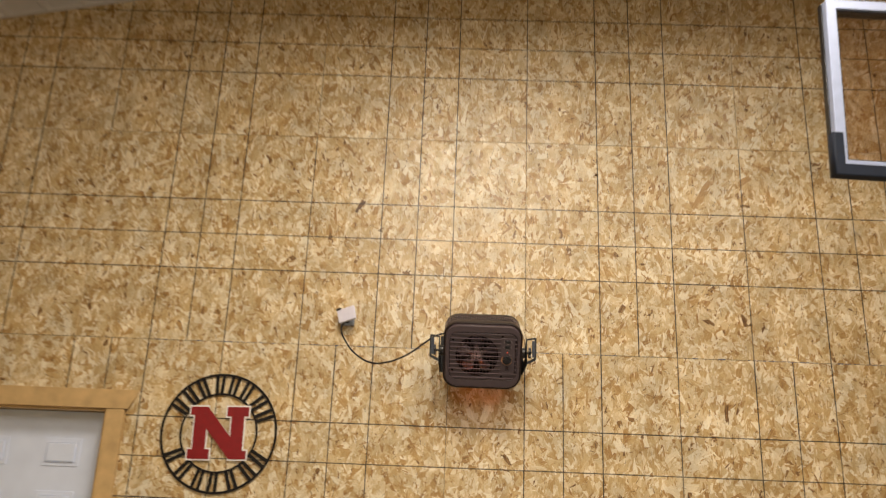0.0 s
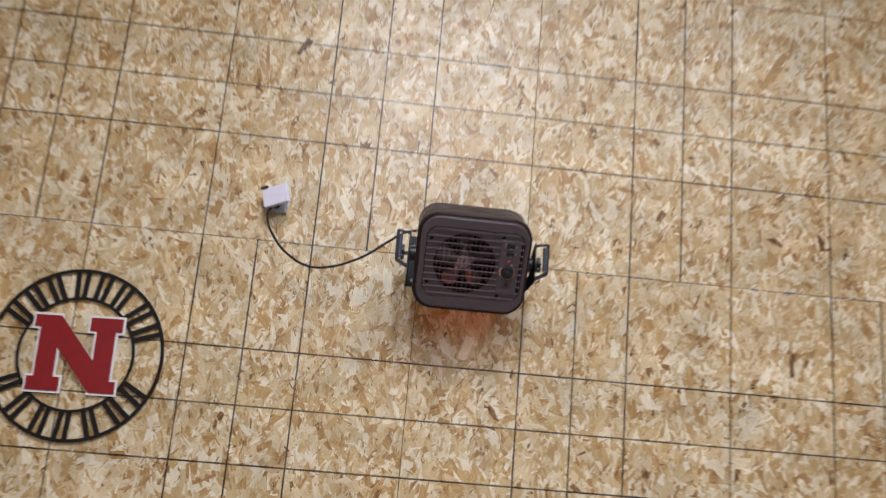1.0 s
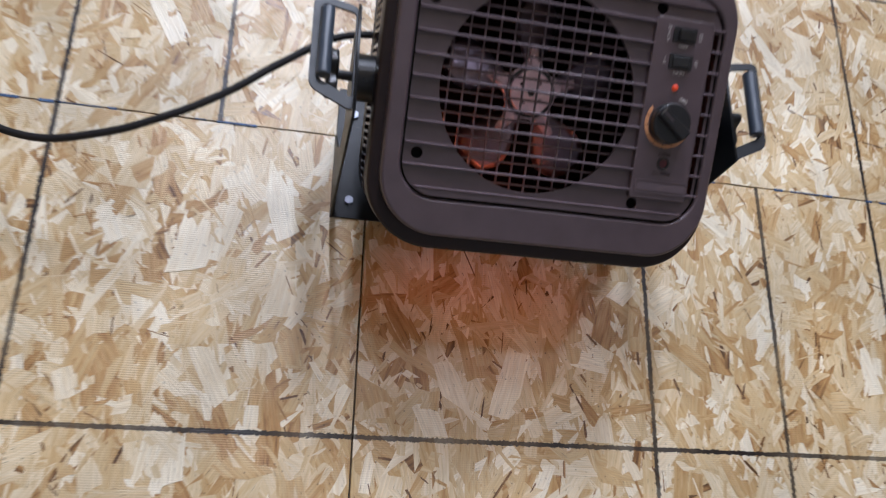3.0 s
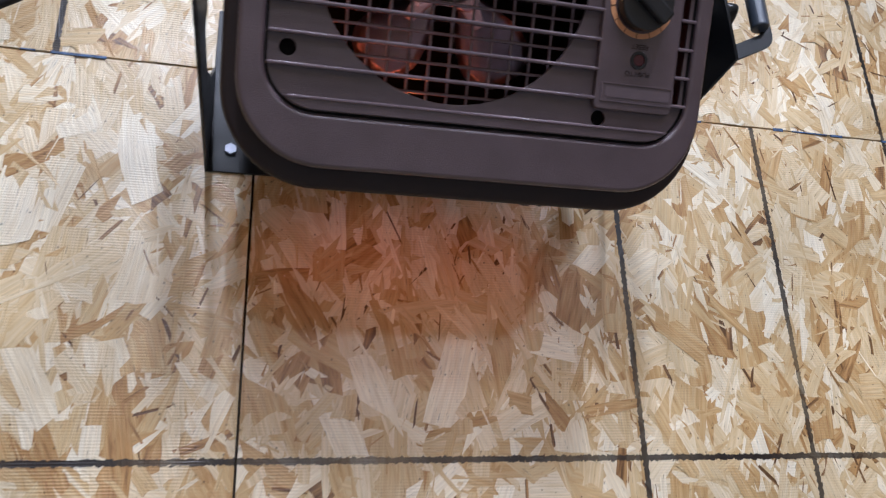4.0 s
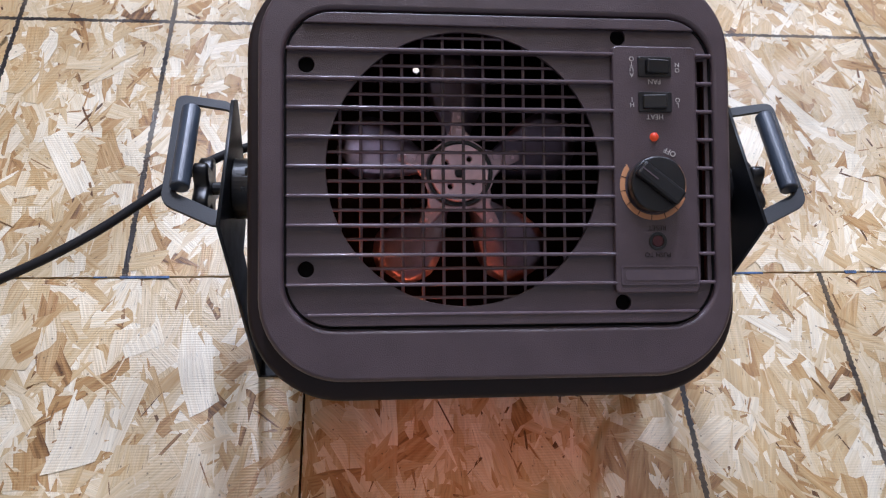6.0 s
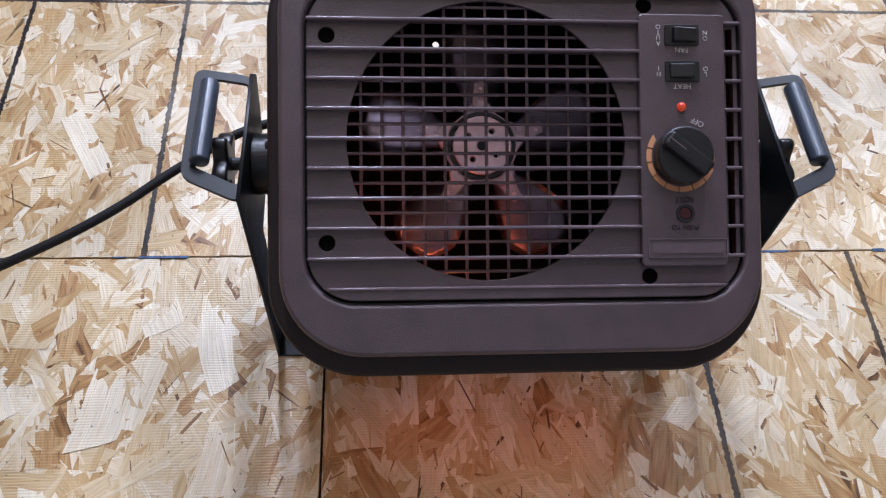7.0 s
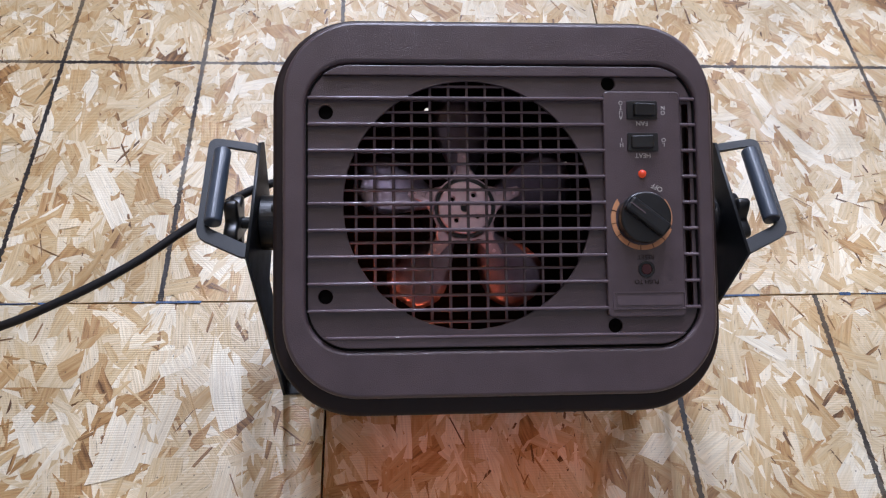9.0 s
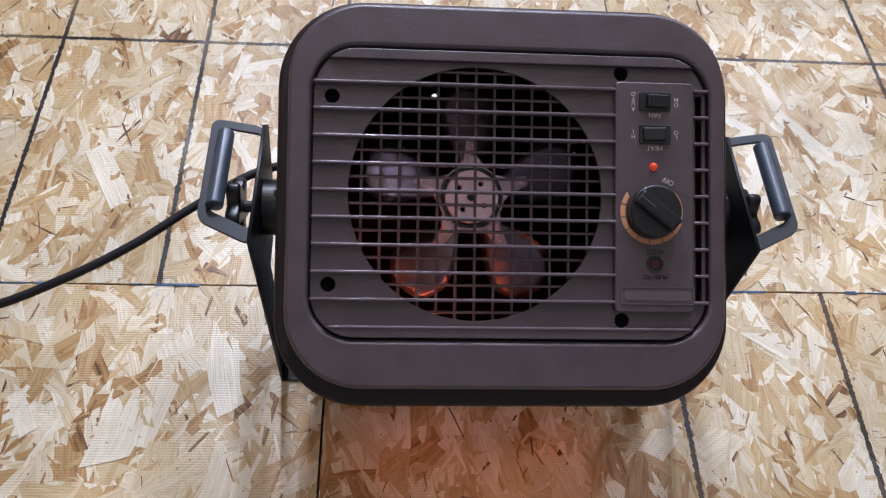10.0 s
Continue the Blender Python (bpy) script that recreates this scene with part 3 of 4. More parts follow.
for grow, z0, z1, mat, nm in ((0.008, 0.0004, 0.003, WHITE, "emblem_border"), (0.0, 0.0034, 0.006, RED, "emblem_slab")):
    g = grow
    for quad in ([(-0.130, -0.132), (-0.064, -0.132), (-0.064, 0.132), (-0.130, 0.132)],
                 [(0.064, -0.132), (0.130, -0.132), (0.130, 0.132), (0.064, 0.132)],
                 [(-0.064, 0.132), (-0.064, 0.020), (0.064, -0.132), (0.064, -0.020)],
                 [(-0.152, -0.132), (-0.040, -0.132), (-0.040, -0.084), (-0.152, -0.084)],
                 [(0.040, 0.084), (0.152, 0.084), (0.152, 0.132), (0.040, 0.132)],
                 [(-0.152, 0.090), (-0.075, 0.090), (-0.075, 0.132), (-0.152, 0.132)],
                 [(0.075, -0.132), (0.152, -0.132), (0.152, -0.090), (0.075, -0.090)]):
        cxq = sum(q[0] for q in quad) / 4
        cyq = sum(q[1] for q in quad) / 4
        grown = [(q[0] + math.copysign(g, q[0] - cxq), q[1] + math.copysign(g, q[1] - cyq)) for q in quad]
        off = 0.0002 if abs(cxq) < 0.01 else 0.0004 if abs(quad[2][1] - quad[0][1]) < 0.1 else 0
        sheet_part(nm, [grown], z0 + off, z1 + off, mat, sign)
for ang in (60, 120, 240, 300):
    bm = bmesh.new()
    rod(bm, (*polar(0.299, ang), -0.0115), (*polar(0.299, ang), -0.003), 0.004)
    finish("standoff", bm, SIGN_BLACK, sign)

# ---- outlet with open cover ----
outlet = thing("wall_outlet", "grey outlet box with its white cover swung open", "outlet", (-0.962, 0, 2.545))
box_part("outlet_box", (-0.034, 0.038, -0.036, -0.0012, 0.002, 0.082), BOX_GREY, outlet, bevel=0.004)
box_part("face_plate", (-0.029, 0.033, -0.039, -0.0355, 0.007, 0.077), BOX_GREY, outlet, bevel=0.001)
bm = bmesh.new()
box(bm, 0.0, 0.100, -0.005, 0.0, 0.0, 0.072, bevel=0.002)
box(bm, 0.0, 0.100, 0.0, 0.012, 0.068, 0.072)
box(bm, 0.0, 0.100, 0.0, 0.012, 0.0, 0.004)
box(bm, 0.096, 0.100, 0.0, 0.012, 0.004, 0.068)
me = bpy.data.meshes.new("lid")
bm.to_mesh(me)
bm.free()
me.materials.append(BOX_WHITE)
bm = bmesh.new()
rod(bm, (0.004, -0.0402, 0.022), (0.004, -0.0388, 0.022), 0.0125, 20)
finish("socket", bm, BLACK, outlet, "dark round socket")
lid = mesh_part("lid", me, None, outlet, "white hinged cover", pose(-0.036, -0.060, 0.004, 0, 0, -22) @ pose(0, 0, 0, 0, -15, 0))
bm = bmesh.new()
box(bm, -0.0385, -0.0345, -0.060, -0.034, 0.010, 0.076, bevel=0.001)
rod(bm, (-0.037, -0.058, 0.004), (-0.037, -0.058, 0.082), 0.004)
finish("hinge", bm, BLACK, outlet)
box_part("latch", (-0.002, 0.026, -0.010, 0.006, 0.069, 0.081), BLACK, outlet, bevel=0.003, matrix=pose(-0.036, -0.060, 0.004, 0, 0, -22) @ pose(0, 0, 0, 0, -15, 0))

cord = thing("power_cord", "black rubber power cord hanging from the outlet to the heater", "power cord", (-0.985, -0.06, 2.56))
back = Matrix.Translation((0.985, 0.06, -2.56))
line = tube("cord", [back @ Vector(p) for p in ((-0.972, -0.052, 2.562), (-0.985, -0.055, 2.525), (-0.945, -0.066, 2.437), (-0.885, -0.082, 2.377),
            (-0.805, -0.102, 2.339), (-0.725, -0.125, 2.342), (-0.66, -0.140, 2.363), (-0.595, -0.150, 2.398), (-0.53, -0.160, 2.446),
            (-0.47, -0.165, 2.486), (-0.415, -0.165, 2.500))], 0.0046, RUBBER, cord)
bm = bmesh.new()
box(bm, -0.004, 0.030, -0.008, 0.0210, 0.000, 0.034, bevel=0.006)
finish("plug", bm, BLACK, cord)

# ---- the heater ----
TILT_DOWN = 29.1
s, c = math.sin(radians(TILT_DOWN)), math.cos(radians(TILT_DOWN))
HEATER = Matrix(((1, 0, 0, -0.2359), (0, -s, -c, -0.2979), (0, c, -s, 2.3624), (0, 0, 0, 1)))
WORLD_TO_HEATER = HEATER.inverted()
heater = thing("electric_heater", "dark brown fan heater hung upside down on a steel yoke", "heater", matrix=HEATER)
HW, HH, R = 0.185, 0.160, 0.064
RX0, RX1, RY0, RY1, RR = -0.166, 0.171, -0.1205, 0.124, 0.038
FX, FY, FR = -0.0280, 0.0027, 0.1066

sheet_part("front_bezel", [rounded(-HW, HW, -HH, HH, R, 14), rounded(RX0, RX1, RY0, RY1, RR, 12)], -0.030, 0.0, HOUSING, heater, bevel=0.0035)
WELLS = ((-0.149, 0.0817), (-0.1495, -0.0748), (0.0953, 0.1078), (0.0965, -0.1022))
holes = [ring_points(x, y, 0.0062, 20) for x, y in WELLS]
# Near-black discs stand for the shade in the screw wells.
for x, y in WELLS:
    sheet_part("screw_well", [ring_points(x, y, 0.0085, 20)], -0.016, -0.0075, HOLLOW, heater)
slot = [rounded(0.1600, 0.1655, -0.0860, 0.0900, 0.001, 2)]
sheet_part("front_plate", [rounded(RX0 - 0.004, RX1 + 0.004, RY0 - 0.004, RY1 + 0.004, RR, 12), ring_points(FX, FY, FR, 72)] + holes + slot,
           -0.0065, -0.0035, HOUSING, heater, bevel=0.0004)
sheet_part("rear_bezel", [rounded(-HW - 0.0115, HW + 0.0115, -HH - 0.0175, HH + 0.0095, R + 0.010, 14), rounded(-HW + 0.02, HW - 0.02, -HH + 0.02, HH - 0.02, R - 0.02, 12)],
           -0.062, -0.022, SHELL, heater, bevel=0.004)
# Raised near-black ring draws the shaded gap around the recess.
sheet_part("recess_gap_shade", [rounded(RX0 + 0.0003, RX1 - 0.0003, RY0 + 0.0003, RY1 - 0.0003, RR, 12), rounded(RX0 + 0.0022, RX1 - 0.0022, RY0 + 0.0022, RY1 - 0.0022, RR - 0.002, 12)],
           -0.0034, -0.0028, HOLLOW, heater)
# lips at the head and foot of the recess
for side in (1, -1):
    y0, y1 = (0.1130, RY1 - 0.0025) if side > 0 else (RY0 + 0.0025, -0.1085)
    inner = [(x, y) for x, y in rounded(RX0 + 0.0025, RX1 - 0.0025, RY0 + 0.0025, RY1 - 0.0025, RR - 0.0025, 12) if y0 <= y <= y1]
    edge = y0 if side > 0 else y1
    reach = RR - 0.0025
    off = (RY1 - RR - edge) if side > 0 else (edge - RY0 - RR)
    cut = math.sqrt(max(0.0, reach ** 2 - off ** 2))
    left_end, right_end = (RX0 + RR - cut, edge), (RX1 - RR + cut, edge)
    outline = [right_end] + inner + [left_end] if side > 0 else [left_end] + inner + [right_end]
    if side < 0:
        # Paler ridge added for the bright highlight along the lower lip.
        bm = bmesh.new()
        box(bm, left_end[0] + 0.004, right_end[0] - 0.004, edge - 0.0022, edge + 0.0004, -0.0050, 0.0024, bevel=0.0009)
        finish("lip_highlight", bm, BAR, heater)
    sheet_part("recess_lip", [outline], -0.0050, 0.0012, HOUSING, heater, bevel=0.0008)
BARS = [0.0932 - 0.0225 * k for k in range(9)]
long_bar, short_bar = bmesh.new(), bmesh.new()
box(long_bar, RX0 + 0.002, 0.0905, -0.0014, 0.0014, -0.0065, 0.0020, bevel=0.0010)
box(short_bar, 0.1565, RX1 - 0.001, -0.0014, 0.0014, -0.0065, 0.0020, bevel=0.0010)
metas = []
for b_ in (long_bar, short_bar):
    me = bpy.data.meshes.new("grille_bar")
    b_.to_mesh(me)
    b_.free()
    me.materials.append(BAR)
    metas.append(me)
for y in BARS:
    for me in metas:
        mesh_part("grille_bar", me, None, heater, matrix=Matrix.Translation((0, y, 0)))
for k in range(10):
    y = 0.1056 - 0.02250 * k
    half = math.sqrt(max(0.0, (FR + 0.004) ** 2 - (y - FY) ** 2))
    if half > 0.01:
        bm = bmesh.new()
        rod(bm, (FX - half, y, -0.0078), (FX + half, y, -0.0078), 0.0013, 8)
        finish("guard_wire", bm, BAR, heater)
for k in range(13):
    x = FX - 0.096 + 0.016 * k
    half = math.sqrt(max(0.0, (FR + 0.004) ** 2 - (x - FX) ** 2))
    bm = bmesh.new()
    rod(bm, (x, FY - half, -0.0102), (x, FY + half, -0.0102), 0.0013, 8)
    finish("guard_wire", bm, BAR, heater)

# rear shell with its vent slats
BACK_Z = -0.172
sheet_part("shell_collar", [rounded(-HW - 0.009, HW + 0.009, -HH - 0.014, HH + 0.007, R + 0.008, 12), rounded(-HW - 0.003, HW + 0.003, -HH - 0.008, HH + 0.001, R + 0.002, 12)],
           -0.072, -0.050, SHELL, heater)
sheet_part("rear_shell", [rounded(-HW - 0.008, HW + 0.008, -HH - 0.013, HH + 0.006, R + 0.007, 12), rounded(-HW - 0.002, HW + 0.002, -HH - 0.007, HH + 0.000, R + 0.001, 12)],
           BACK_Z, -0.148, SHELL, heater)
# Back panel, liner and motor get near-black for the shade behind the guard.
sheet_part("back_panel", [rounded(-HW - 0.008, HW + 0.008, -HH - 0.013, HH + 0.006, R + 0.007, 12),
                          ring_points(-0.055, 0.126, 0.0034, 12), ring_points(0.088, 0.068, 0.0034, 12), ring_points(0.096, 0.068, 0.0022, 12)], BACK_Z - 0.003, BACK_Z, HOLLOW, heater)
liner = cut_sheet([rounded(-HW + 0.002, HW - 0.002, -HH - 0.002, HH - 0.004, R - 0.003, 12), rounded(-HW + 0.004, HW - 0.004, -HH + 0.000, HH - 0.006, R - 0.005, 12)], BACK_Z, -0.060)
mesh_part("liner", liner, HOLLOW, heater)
bm = bmesh.new()
box(bm, -0.0016, 0.0016, -0.0025, 0.0025, -0.149, -0.071)
slat = bpy.data.meshes.new("vent_slat")
bm.to_mesh(slat)
bm.free()
slat.materials.append(BAR)
ring = rounded(-HW - 0.0055, HW + 0.0055, -HH - 0.0105, HH + 0.0035, R + 0.0045, 40)
run, placed = 0.0, 0.0
for (ax, ay), (bx, by) in zip(ring, ring[1:] + ring[:1]):
    d = math.hypot(bx - ax, by - ay)
    while placed <= run + d and d > 0:
        k = (placed - run) / d
        mesh_part("vent_slat", slat, None, heater, matrix=Matrix.Translation((ax + (bx - ax) * k, ay + (by - ay) * k, 0))
                  @ Matrix.Rotation(math.atan2(by - ay, bx - ax), 4, "Z"))
        placed += 0.0088
    run += d

# joint and clip under the lower rim
box_part("rim_joint", (0.0640, 0.0655, -0.1782, -0.1765, -0.060, -0.026), HOLLOW, heater, "dark joint in the lower rim")
box_part("rim_clip", (0.0500, 0.0570, -0.1790, -0.1765, -0.042, -0.032), BLACK, heater, "small black clip", bevel=0.0008)

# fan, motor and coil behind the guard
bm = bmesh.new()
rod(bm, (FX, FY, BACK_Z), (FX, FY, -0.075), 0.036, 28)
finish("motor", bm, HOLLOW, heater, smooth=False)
sheet_part("hub", [ring_points(0, 0, 0.0235, 40)] + [ring_points(*polar(0.0135, a), 0.0022, 12) for a in (55, 145, 235, 325)] + [ring_points(0, 0, 0.0038, 14)],
           -0.008, 0.0, HUB, heater, "round riveted fan hub", bevel=0.001, matrix=Matrix.Translation((FX - 0.001, FY, -0.027)))
flange = [polar(0.0325 + 0.0055 * math.cos(radians(5 * (a - 91))), a) for a in range(0, 360, 4)]
sheet_part("hub_flange", [flange, ring_points(0, 0, 0.0265, 40)], -0.012, -0.005, ARM, heater, "lobed aluminium flange", bevel=0.002, matrix=Matrix.Translation((FX - 0.001, FY, -0.027)))
for ang in (91, 163, 235, 305, 18):
    spoke = softened([(0.030, -0.0075), (0.052, -0.0045), (0.052, 0.0045), (0.030, 0.0075)], 0.002)
    sheet_part("blade_arm", [spoke], -0.0015, 0.0015, ARM, heater, "pressed aluminium arm", bevel=0.0008,
               matrix=Matrix.Translation((FX - 0.001, FY, -0.0345)) @ Matrix.Rotation(radians(ang), 4, "Z") @ Matrix.Rotation(radians(24), 4, "X"))
for ang in (91, 163, 235, 305, 18):
    for reach in (0.0385, 0.0460):
        bm = bmesh.new()
        rod(bm, (reach, 0, -0.002), (reach, 0, 0.0030), 0.0021, 12, 0.0013)
        finish("blade_rivet", bm, HUB, heater, matrix=Matrix.Translation((FX - 0.001, FY, -0.0345)) @ Matrix.Rotation(radians(ang), 4, "Z") @ Matrix.Rotation(radians(24), 4, "X"))
sheet_part("hub_ring", [ring_points(0, 0, 0.027, 40), ring_points(0, 0, 0.0245, 40)], -0.010, -0.002, BLACK, heater, matrix=Matrix.Translation((FX - 0.001, FY, -0.027)))
bm = bmesh.new()
rod(bm, (FX - 0.001, FY, -0.040), (FX - 0.001, FY, -0.0255), 0.0035, 14)
rod(bm, (FX - 0.001, FY, -0.080), (FX - 0.001, FY, -0.044), 0.006, 14)
finish("shaft", bm, STEEL_BLACK, heater)
bm = bmesh.new()
grid = {}
NU, NV = 12, 8
for i in range(NU + 1):
    r = 0.020 + 0.080 * i / NU
    w = 0.013 + 0.034 * math.sin(min(1.0, (i / NU) * 1.15) * math.pi * 0.62) ** 1.5
    if i >= NU - 3:
        w *= (1.0, 0.93, 0.78, 0.48)[i - NU + 3]
    for j in range(NV + 1):
        v = (j / NV - 0.5) * 2
        pitch = radians(30 - 12 * i / NU)
        grid[i, j] = bm.verts.new((r, v * w * 0.62 * math.cos(pitch), v * w * 0.62 * math.sin(pitch) + 0.004 * (1 - v * v)))
for i in range(NU):
    for j in range(NV):
        bm.faces.new((grid[i, j], grid[i + 1, j], grid[i + 1, j + 1], grid[i, j + 1]))
bmesh.ops.solidify(bm, geom=bm.faces[:], thickness=0.0012)
blade = bpy.data.meshes.new("fan_blade")
bm.to_mesh(blade)
bm.free()
blade.materials.append(BLADE)
for ang in (91, 163, 235, 305, 18):
    mesh_part("fan_blade", blade, None, heater, matrix=Matrix.Translation((FX - 0.001, FY, -0.039)) @ Matrix.Rotation(radians(ang), 4, "Z"), smooth=True)
for a0, a1 in ((198, 230), (238, 270)):
    bm = bmesh.new()
    pts = [Vector((FX + 0.122 * math.cos(radians(a)), FY + 0.122 * math.sin(radians(a)), -0.019)) for a in range(a0, a1, 4)]
    for p, q in zip(pts, pts[1:]):
        rod(bm, p, q, 0.0035, 8)
    finish("heating_coil", bm, COIL, heater, "glowing orange heating coil")

# a second run of the coil behind the lower vents
bm = bmesh.new()
rod(bm, (-0.150, -0.1662, -0.105), (0.150, -0.1662, -0.105), 0.0024, 10)
finish("heating_coil", bm, COIL_DULL, heater, "dull red heating coil behind the vents")

# control panel, all of it upside down
UP = pose(0, 0, 0, 0, 0, 180)
panel = sheet_part("control_panel", [rounded(0.0890, 0.1565, -0.0950, 0.0997, 0.004, 4)], -0.0135, 0.0022, HOUSING, heater, bevel=0.0012)
for y, names in ((0.083, ("FAN", "ON", "AUTO")), (0.055, ("HEAT", "LO", "HI"))):
    sheet_part("switch_frame", [rounded(0.1092, 0.1362, y - 0.008, y + 0.008, 0.0012, 3)], 0.0015, 0.0036, BLACK, panel, bevel=0.0005)
    bm = bmesh.new()
    box(bm, -0.0095, 0.0095, -0.0056, 0.0056, -0.003, 0.0024, bevel=0.0012)
    finish("rocker", bm, BLACK, panel, "black rocker switch", pose(0.1232 + (0.0012 if y > 0.06 else -0.0012), y, 0.0042, 0, 8 if y > 0.06 else -8, 0))
    words(names[0], 0.0056, PRINT, panel, pose(0.1225, y - 0.0115, 0.0025) @ UP)
    for word, x in zip(names[1:], (0.1412, 0.1042)):
        words(word, 0.0050, PRINT, panel, pose(x, y, 0.0025) @ UP, stacked=True)
bm = bmesh.new()
bmesh.ops.create_uvsphere(bm, u_segments=16, v_segments=10, radius=0.0036, matrix=Matrix.Translation((0.1215, 0.0275, 0.0022)))
finish("indicator_lamp", bm, LED_RED, panel, "lit red indicator lamp", smooth=True)
KX, KY = 0.1205, -0.0108
knob = sheet_part("dial_knob", [ring_points(0, 0, 0.0218, 40)], 0.0, 0.0115, BLACK, panel, "black dial with a pointer ridge", bevel=0.0018, matrix=Matrix.Translation((KX, KY, 0.0022)))
bm = bmesh.new()
box(bm, -0.0205, 0.0205, -0.0065, 0.0065, 0.009, 0.0185, bevel=0.0025)
finish("pointer_ridge", bm, BLACK, knob, matrix=pose(0, 0, 0, 0, 0, -38))
# Paler strip drawn in for the highlight on the ridge.
bm = bmesh.new()
box(bm, -0.019, -0.004, -0.0005, 0.0005, 0.0183, 0.0189)
finish("ridge_highlight", bm, EMBOSS, knob, matrix=pose(0, 0, 0, 0, 0, -38))
arc = ring_points(KX, KY, 0.0272, 40, 142, 345) + ring_points(KX, KY, 0.0232, 40, 345, 142)
sheet_part("dial_scale", [arc], 0.0020, 0.0026, COPPER, panel, "copper coloured scale")
arc = ring_points(KX, KY, 0.0262, 16, 346, 402) + ring_points(KX, KY, 0.0248, 16, 402, 346)
sheet_part("dial_scale", [arc], 0.0020, 0.0026, COPPER, panel, "thin end of the scale")
for a in range(165, 345, 25):
    bm = bmesh.new()
    box(bm, 0.0230, 0.0274, -0.00025, 0.00025, 0.0024, 0.0029)
    finish("tick", bm, SHELL, panel, matrix=Matrix.Translation((KX, KY, 0)) @ Matrix.Rotation(radians(a), 4, "Z"))
words("OFF", 0.0060, PRINT, panel, pose(0.1340, 0.0155, 0.0025, 0, 0, 155))
words("RESET", 0.0056, SHELL, panel, pose(0.1225, -0.0440, 0.0025) @ UP)
words("PUSH TO", 0.0052, SHELL, panel, pose(0.1228, -0.0650, 0.0025) @ UP)
sheet_part("button_collar", [ring_points(0.123, -0.0545, 0.0072, 28), ring_points(0.123, -0.0545, 0.0048, 28)], 0.0015, 0.0034, BLACK, panel, bevel=0.0004)
sheet_part("reset_button", [ring_points(0.123, -0.0545, 0.0046, 24)], 0.0, 0.0028, DIM_RED, panel, "dark red reset button", bevel=0.0006)
sheet_part("badge", [rounded(0.0935, 0.1560, -0.0885, -0.0735, 0.001, 2), rounded(0.0945, 0.1550, -0.0875, -0.0745, 0.001, 2)], 0.0018, 0.0031, EMBOSS, panel, "raised border of a maker's badge")
sheet_part("badge_plate", [rounded(0.0947, 0.1548, -0.0873, -0.0747, 0.001, 2)], 0.0015, 0.0026, HOUSING, panel, "badge field")
sheet_part("badge_bar", [rounded(0.097, 0.1525, -0.0850, -0.0770, 0.002, 3)], 0.0018, 0.0030, EMBOSS, panel, "plain raised bar on the badge")

# yoke: wall plate, side arms with handles, and pivots
CX = -0.2335


def at_heater(m):
    return WORLD_TO_HEATER @ m


base = box_part("wall_plate", (CX - 0.2195, CX + 0.2195, -0.0045, -0.0012, 2.317, 2.512), STEEL_BLACK, heater, "black steel plate screwed to the wall", 0.0006, at_heater(Matrix.Identity(4)))
for x in (CX - 0.197, CX + 0.197):
    for z in (2.342, 2.472):
        bm = bmesh.new()
        rod(bm, (x, -0.0090, z), (x, -0.0044, z), 0.0062, 6)
        finish("lag_screw", bm, SCREW, base, "hex head screw")
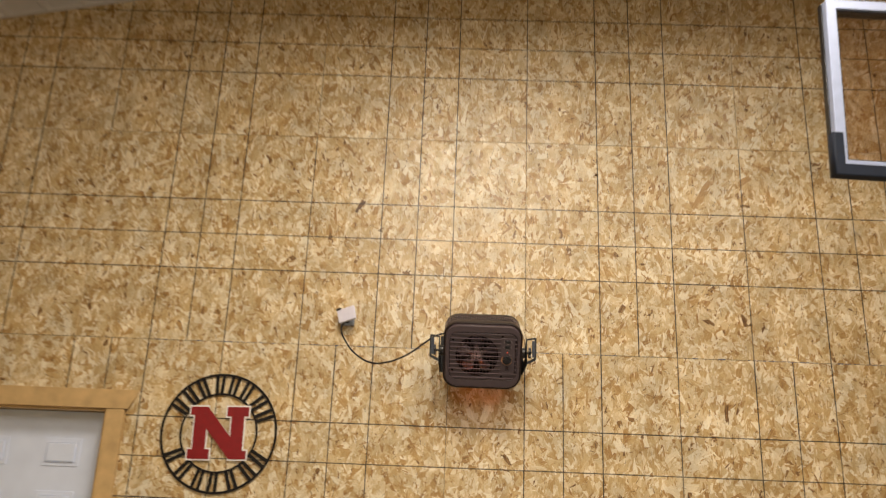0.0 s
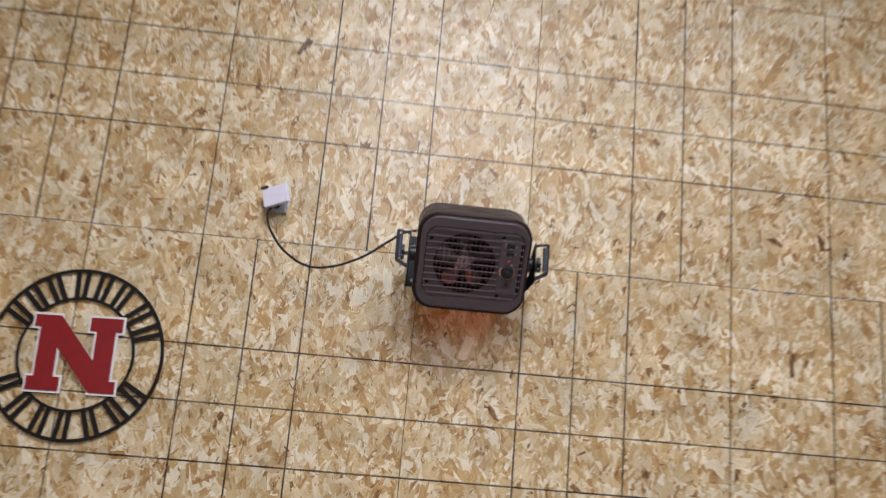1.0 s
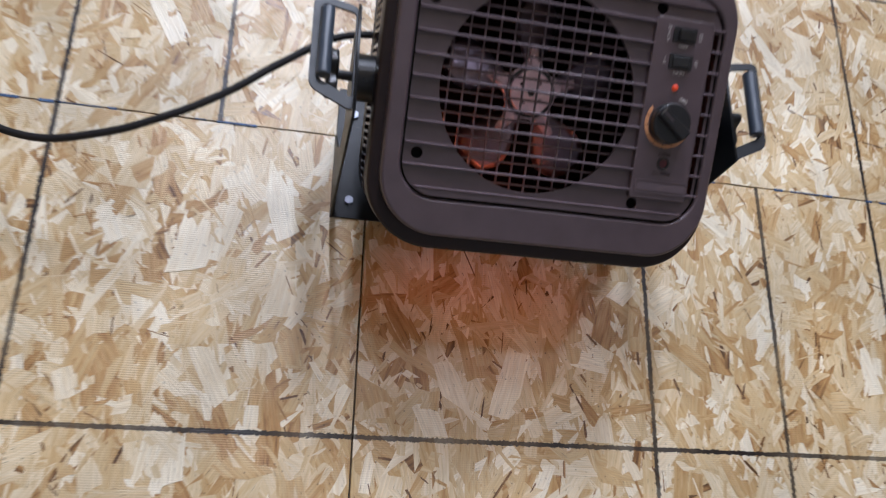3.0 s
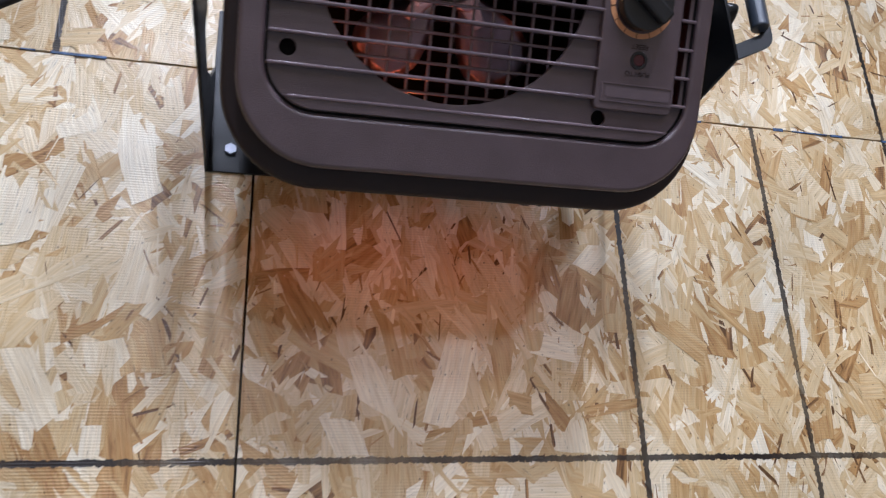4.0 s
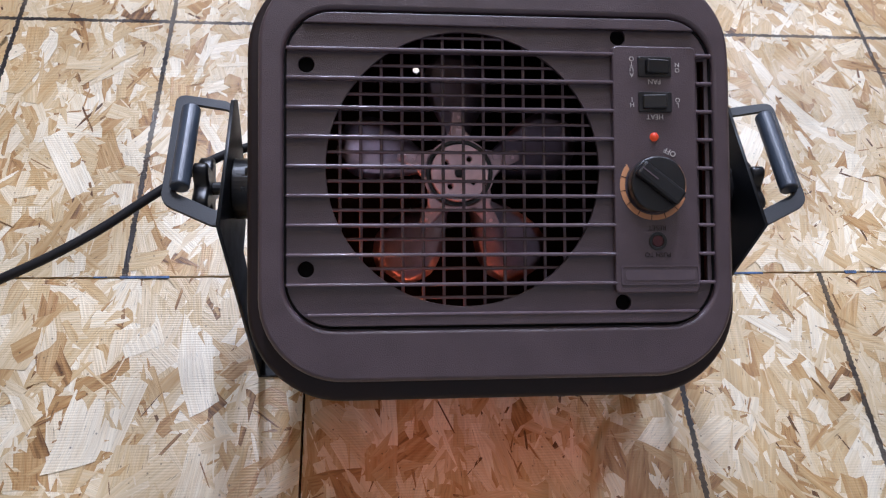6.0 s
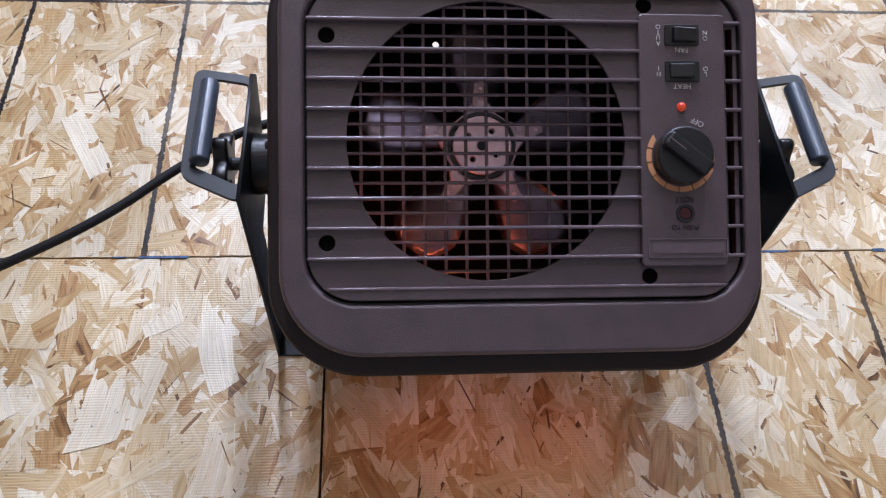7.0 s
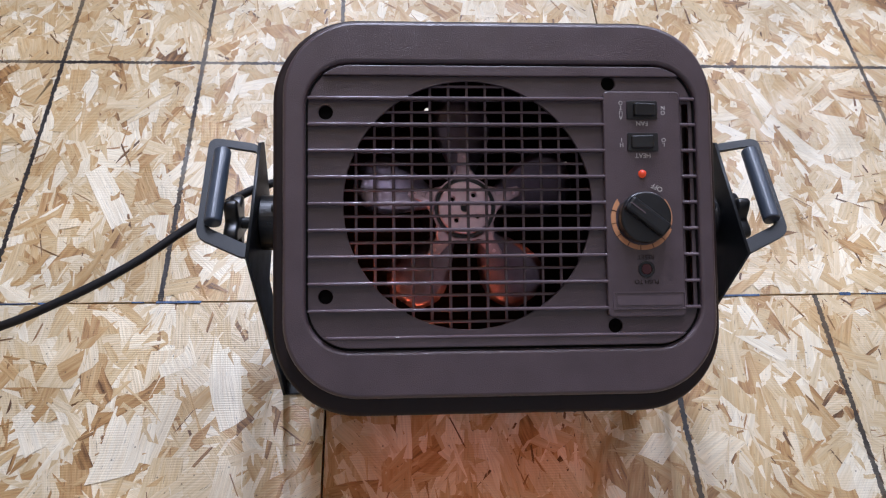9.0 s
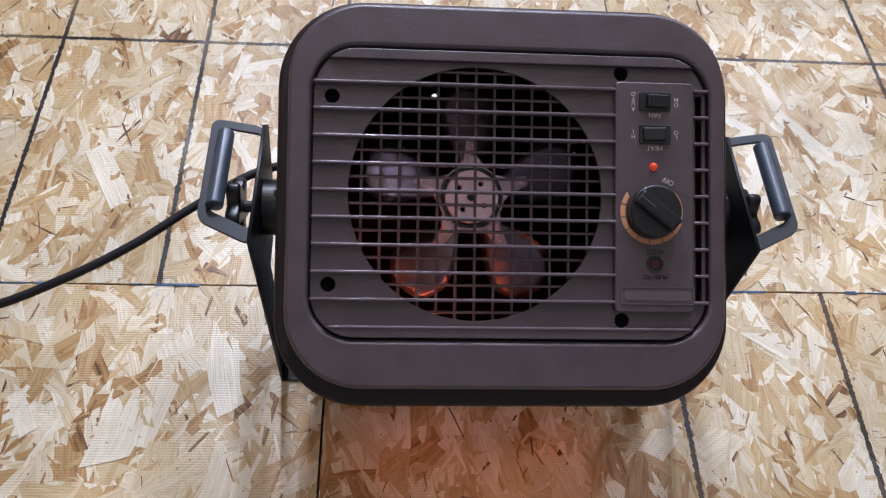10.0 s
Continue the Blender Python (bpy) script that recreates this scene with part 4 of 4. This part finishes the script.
for side in (-1, 1):
    ax = CX + side * 0.2195
    # the arm lies in an upright plane square to the wall: (out from the wall, height)
    prof = [(0.0012, 2.317), (0.265, 2.334), (0.265, 2.462), (0.252, 2.474), (0.205, 2.450), (0.165, 2.420), (0.160, 2.375), (0.110, 2.368), (0.055, 2.395), (0.0012, 2.440)]
    turn = Matrix(((0, 0, 1, ax), (-1, 0, 0, 0), (0, 1, 0, 0), (0, 0, 0, 1)))
    arm = sheet_part("side_arm", [prof], -0.0015, 0.0015, STEEL_BLACK, heater, "black steel side arm", 0.0004, at_heater(turn))
    # handle: a flat loop bent outwards from the arm
    out = softened([(0.000, 2.468), (0.050, 2.477), (0.049, 2.362), (0.000, 2.337)], 0.011)
    inn = softened([(0.0035, 2.459), (0.0395, 2.466), (0.0385, 2.372), (0.0035, 2.354)], 0.004)
    face = Matrix(((side, 0, 0, ax), (0, 0, side, -0.254), (0, 1, 0, 0), (0, 0, 0, 1)))
    sheet_part("handle_loop", [out, inn], -0.0015, 0.0015, STEEL_BLACK, heater, "flat steel handle loop", 0.0004, at_heater(face))
    bm = bmesh.new()
    rod(bm, (ax + side * 0.0345, -0.259, 2.374), (ax + side * 0.0345, -0.259, 2.457), 0.0078, 28)
    bmesh.ops.bevel(bm, geom=[e for e in bm.edges if len({round(v.co.z, 4) for v in e.verts}) == 1], offset=0.0015, segments=2, affect="EDGES", profile=0.5)
    finish("handle_grip", bm, GRIP, heater, "smooth grey roller grip", at_heater(Matrix.Identity(4)), smooth=False)
    # pivot, in the heater's own place
    bm = bmesh.new()
    rod(bm, (side * 0.190, -0.004, -0.085), (side * 0.2175, -0.004, -0.085), 0.026, 48)
    bmesh.ops.bevel(bm, geom=[e for e in bm.edges if abs(e.verts[0].co.x - e.verts[1].co.x) < 1e-5], offset=0.003, segments=2, affect="EDGES", profile=0.5)
    finish("pivot_disc", bm, BLACK, heater, smooth=False)
    bm = bmesh.new()
    rod(bm, (side * 0.2175, -0.004, -0.085), (side * 0.240, -0.004, -0.085), 0.0055, 14)
    finish("bolt", bm, STEEL_BLACK, heater)
    lobes = [polar(0.0230 + 0.0060 * math.cos(radians(5 * a)), a) for a in range(0, 360, 6)]
    mesh_part("star_knob", cut_sheet([lobes], -0.0065, 0.0065, 0.003), BLACK, heater, "black star knob", pose(side * 0.241, -0.004, -0.085, 0, 90, 0))
    bm = bmesh.new()
    rod(bm, (side * 0.193, 0.004, -0.0300), (side * 0.1985, 0.004, -0.0300), 0.0042, 16)
    box(bm, side * 0.1980 - 0.0008, side * 0.1980 + 0.0008, 0.0010, 0.0070, -0.0306, -0.0294)
    finish("screw", bm, BLACK, heater)

# ---- basketball backboard ----
BX0, BX1, BY, BZ0, BZ1 = 1.072, 2.44, -1.30, 2.965, 3.748
board = thing("basketball_backboard", "clear backboard in an aluminium frame with navy padding", "backboard",
              matrix=Matrix.Translation((1.756, -1.30, 2.941)) @ Matrix.Rotation(radians(2.0), 4, "Y"))
to_board = Matrix.Translation((-1.756, 1.30, -2.965))
flat = Matrix(((1, 0, 0, 0), (0, 0, -1, BY), (0, 1, 0, 0), (0, 0, 0, 1)))
sheet_part("frame", [rounded(BX0 + 0.012, BX1 - 0.012, BZ0 + 0.012, BZ1, 0.004, 3), rounded(BX0 + 0.052, BX1 - 0.052, BZ0 + 0.065, BZ1 - 0.042, 0.004, 3)], -0.012, 0.024, ALU, board,
           "silver aluminium frame", 0.002, to_board @ flat)
sheet_part("gasket", [rounded(BX0 + 0.050, BX1 - 0.050, BZ0 + 0.063, BZ1 - 0.040, 0.004, 3), rounded(BX0 + 0.060, BX1 - 0.060, BZ0 + 0.073, BZ1 - 0.050, 0.004, 3)], -0.006, 0.012, BLACK, board,
           "black gasket", 0.0, to_board @ flat)
pane = sheet_part("pane", [rounded(BX0 + 0.056, BX1 - 0.056, BZ0 + 0.069, BZ1 - 0.046, 0.004, 3)], -0.003, 0.003, GLASS, board, "clear acrylic sheet", 0.0, to_board @ flat)
pane.visible_shadow = False
pad = [(BX0, BZ0), (BX1, BZ0), (BX1, BZ0 + 0.18), (BX1 - 0.040, BZ0 + 0.18), (BX1 - 0.040, BZ0 + 0.048), (BX0 + 0.040, BZ0 + 0.048), (BX0 + 0.040, BZ0 + 0.18), (BX0, BZ0 + 0.18)]
sheet_part("edge_padding", [pad], -0.018, 0.030, PAD, board, "navy foam padding", 0.006, to_board @ flat)
# Black ring added behind the frame to draw its shaded side.
sheet_part("frame_side_shade", [rounded(BX0 + 0.008, BX1 - 0.008, BZ0 + 0.010, BZ1 + 0.002, 0.004, 3), rounded(BX0 + 0.054, BX1 - 0.054, BZ0 + 0.067, BZ1 - 0.044, 0.004, 3)], -0.042, -0.0125, BLACK, board,
           "black ring for the shaded side of the frame", 0.002, to_board @ flat)
for x0, x1, z0, z1 in ((1.40, 2.25, 3.72, 3.40), (2.12, 2.75, 3.67, 3.50), (1.62, 2.25, 3.06, 3.06), (2.12, 2.75, 3.06, 3.06)):
    bm = bmesh.new()
    rod(bm, to_board @ Vector((x0, BY + 0.045, z0)), to_board @ Vector((x1, -0.012, z1)), 0.032, 4)
    finish("support_arm", bm, STEEL_BLACK, board)
for x in (2.25, 2.75):
    box_part("mount_plate", (x - 1.756 - 0.06, x - 1.756 + 0.06, 1.284, 1.2985, 0.0, 0.75), STEEL_BLACK, board, bevel=0.002)

# ---- ceiling strip fixtures, all unseen; the rear ones added with the fill ----
for lx, ly, lz, watts in LAMPS:
    fix = thing("strip_fixture", "unseen white linear ceiling lamp on short chains", "ceiling lamp", (lx, ly, lz), group="ceiling strip lamps")
    bm = bmesh.new()
    box(bm, -0.07, 0.07, -0.60, 0.60, -0.045, 0.0, bevel=0.006)
    finish("housing", bm, CEILING_METAL, fix)
    box_part("diffuser", (-0.06, 0.06, -0.58, 0.58, -0.066, -0.046), DIFFUSER, fix, bevel=0.006)
    for y in (-0.5, 0.5):
        bm = bmesh.new()
        rod(bm, (0, y, 0), (0, y, ceiling_height(lx) - lz), 0.003, 8)
        finish("chain", bm, SCREW, fix)
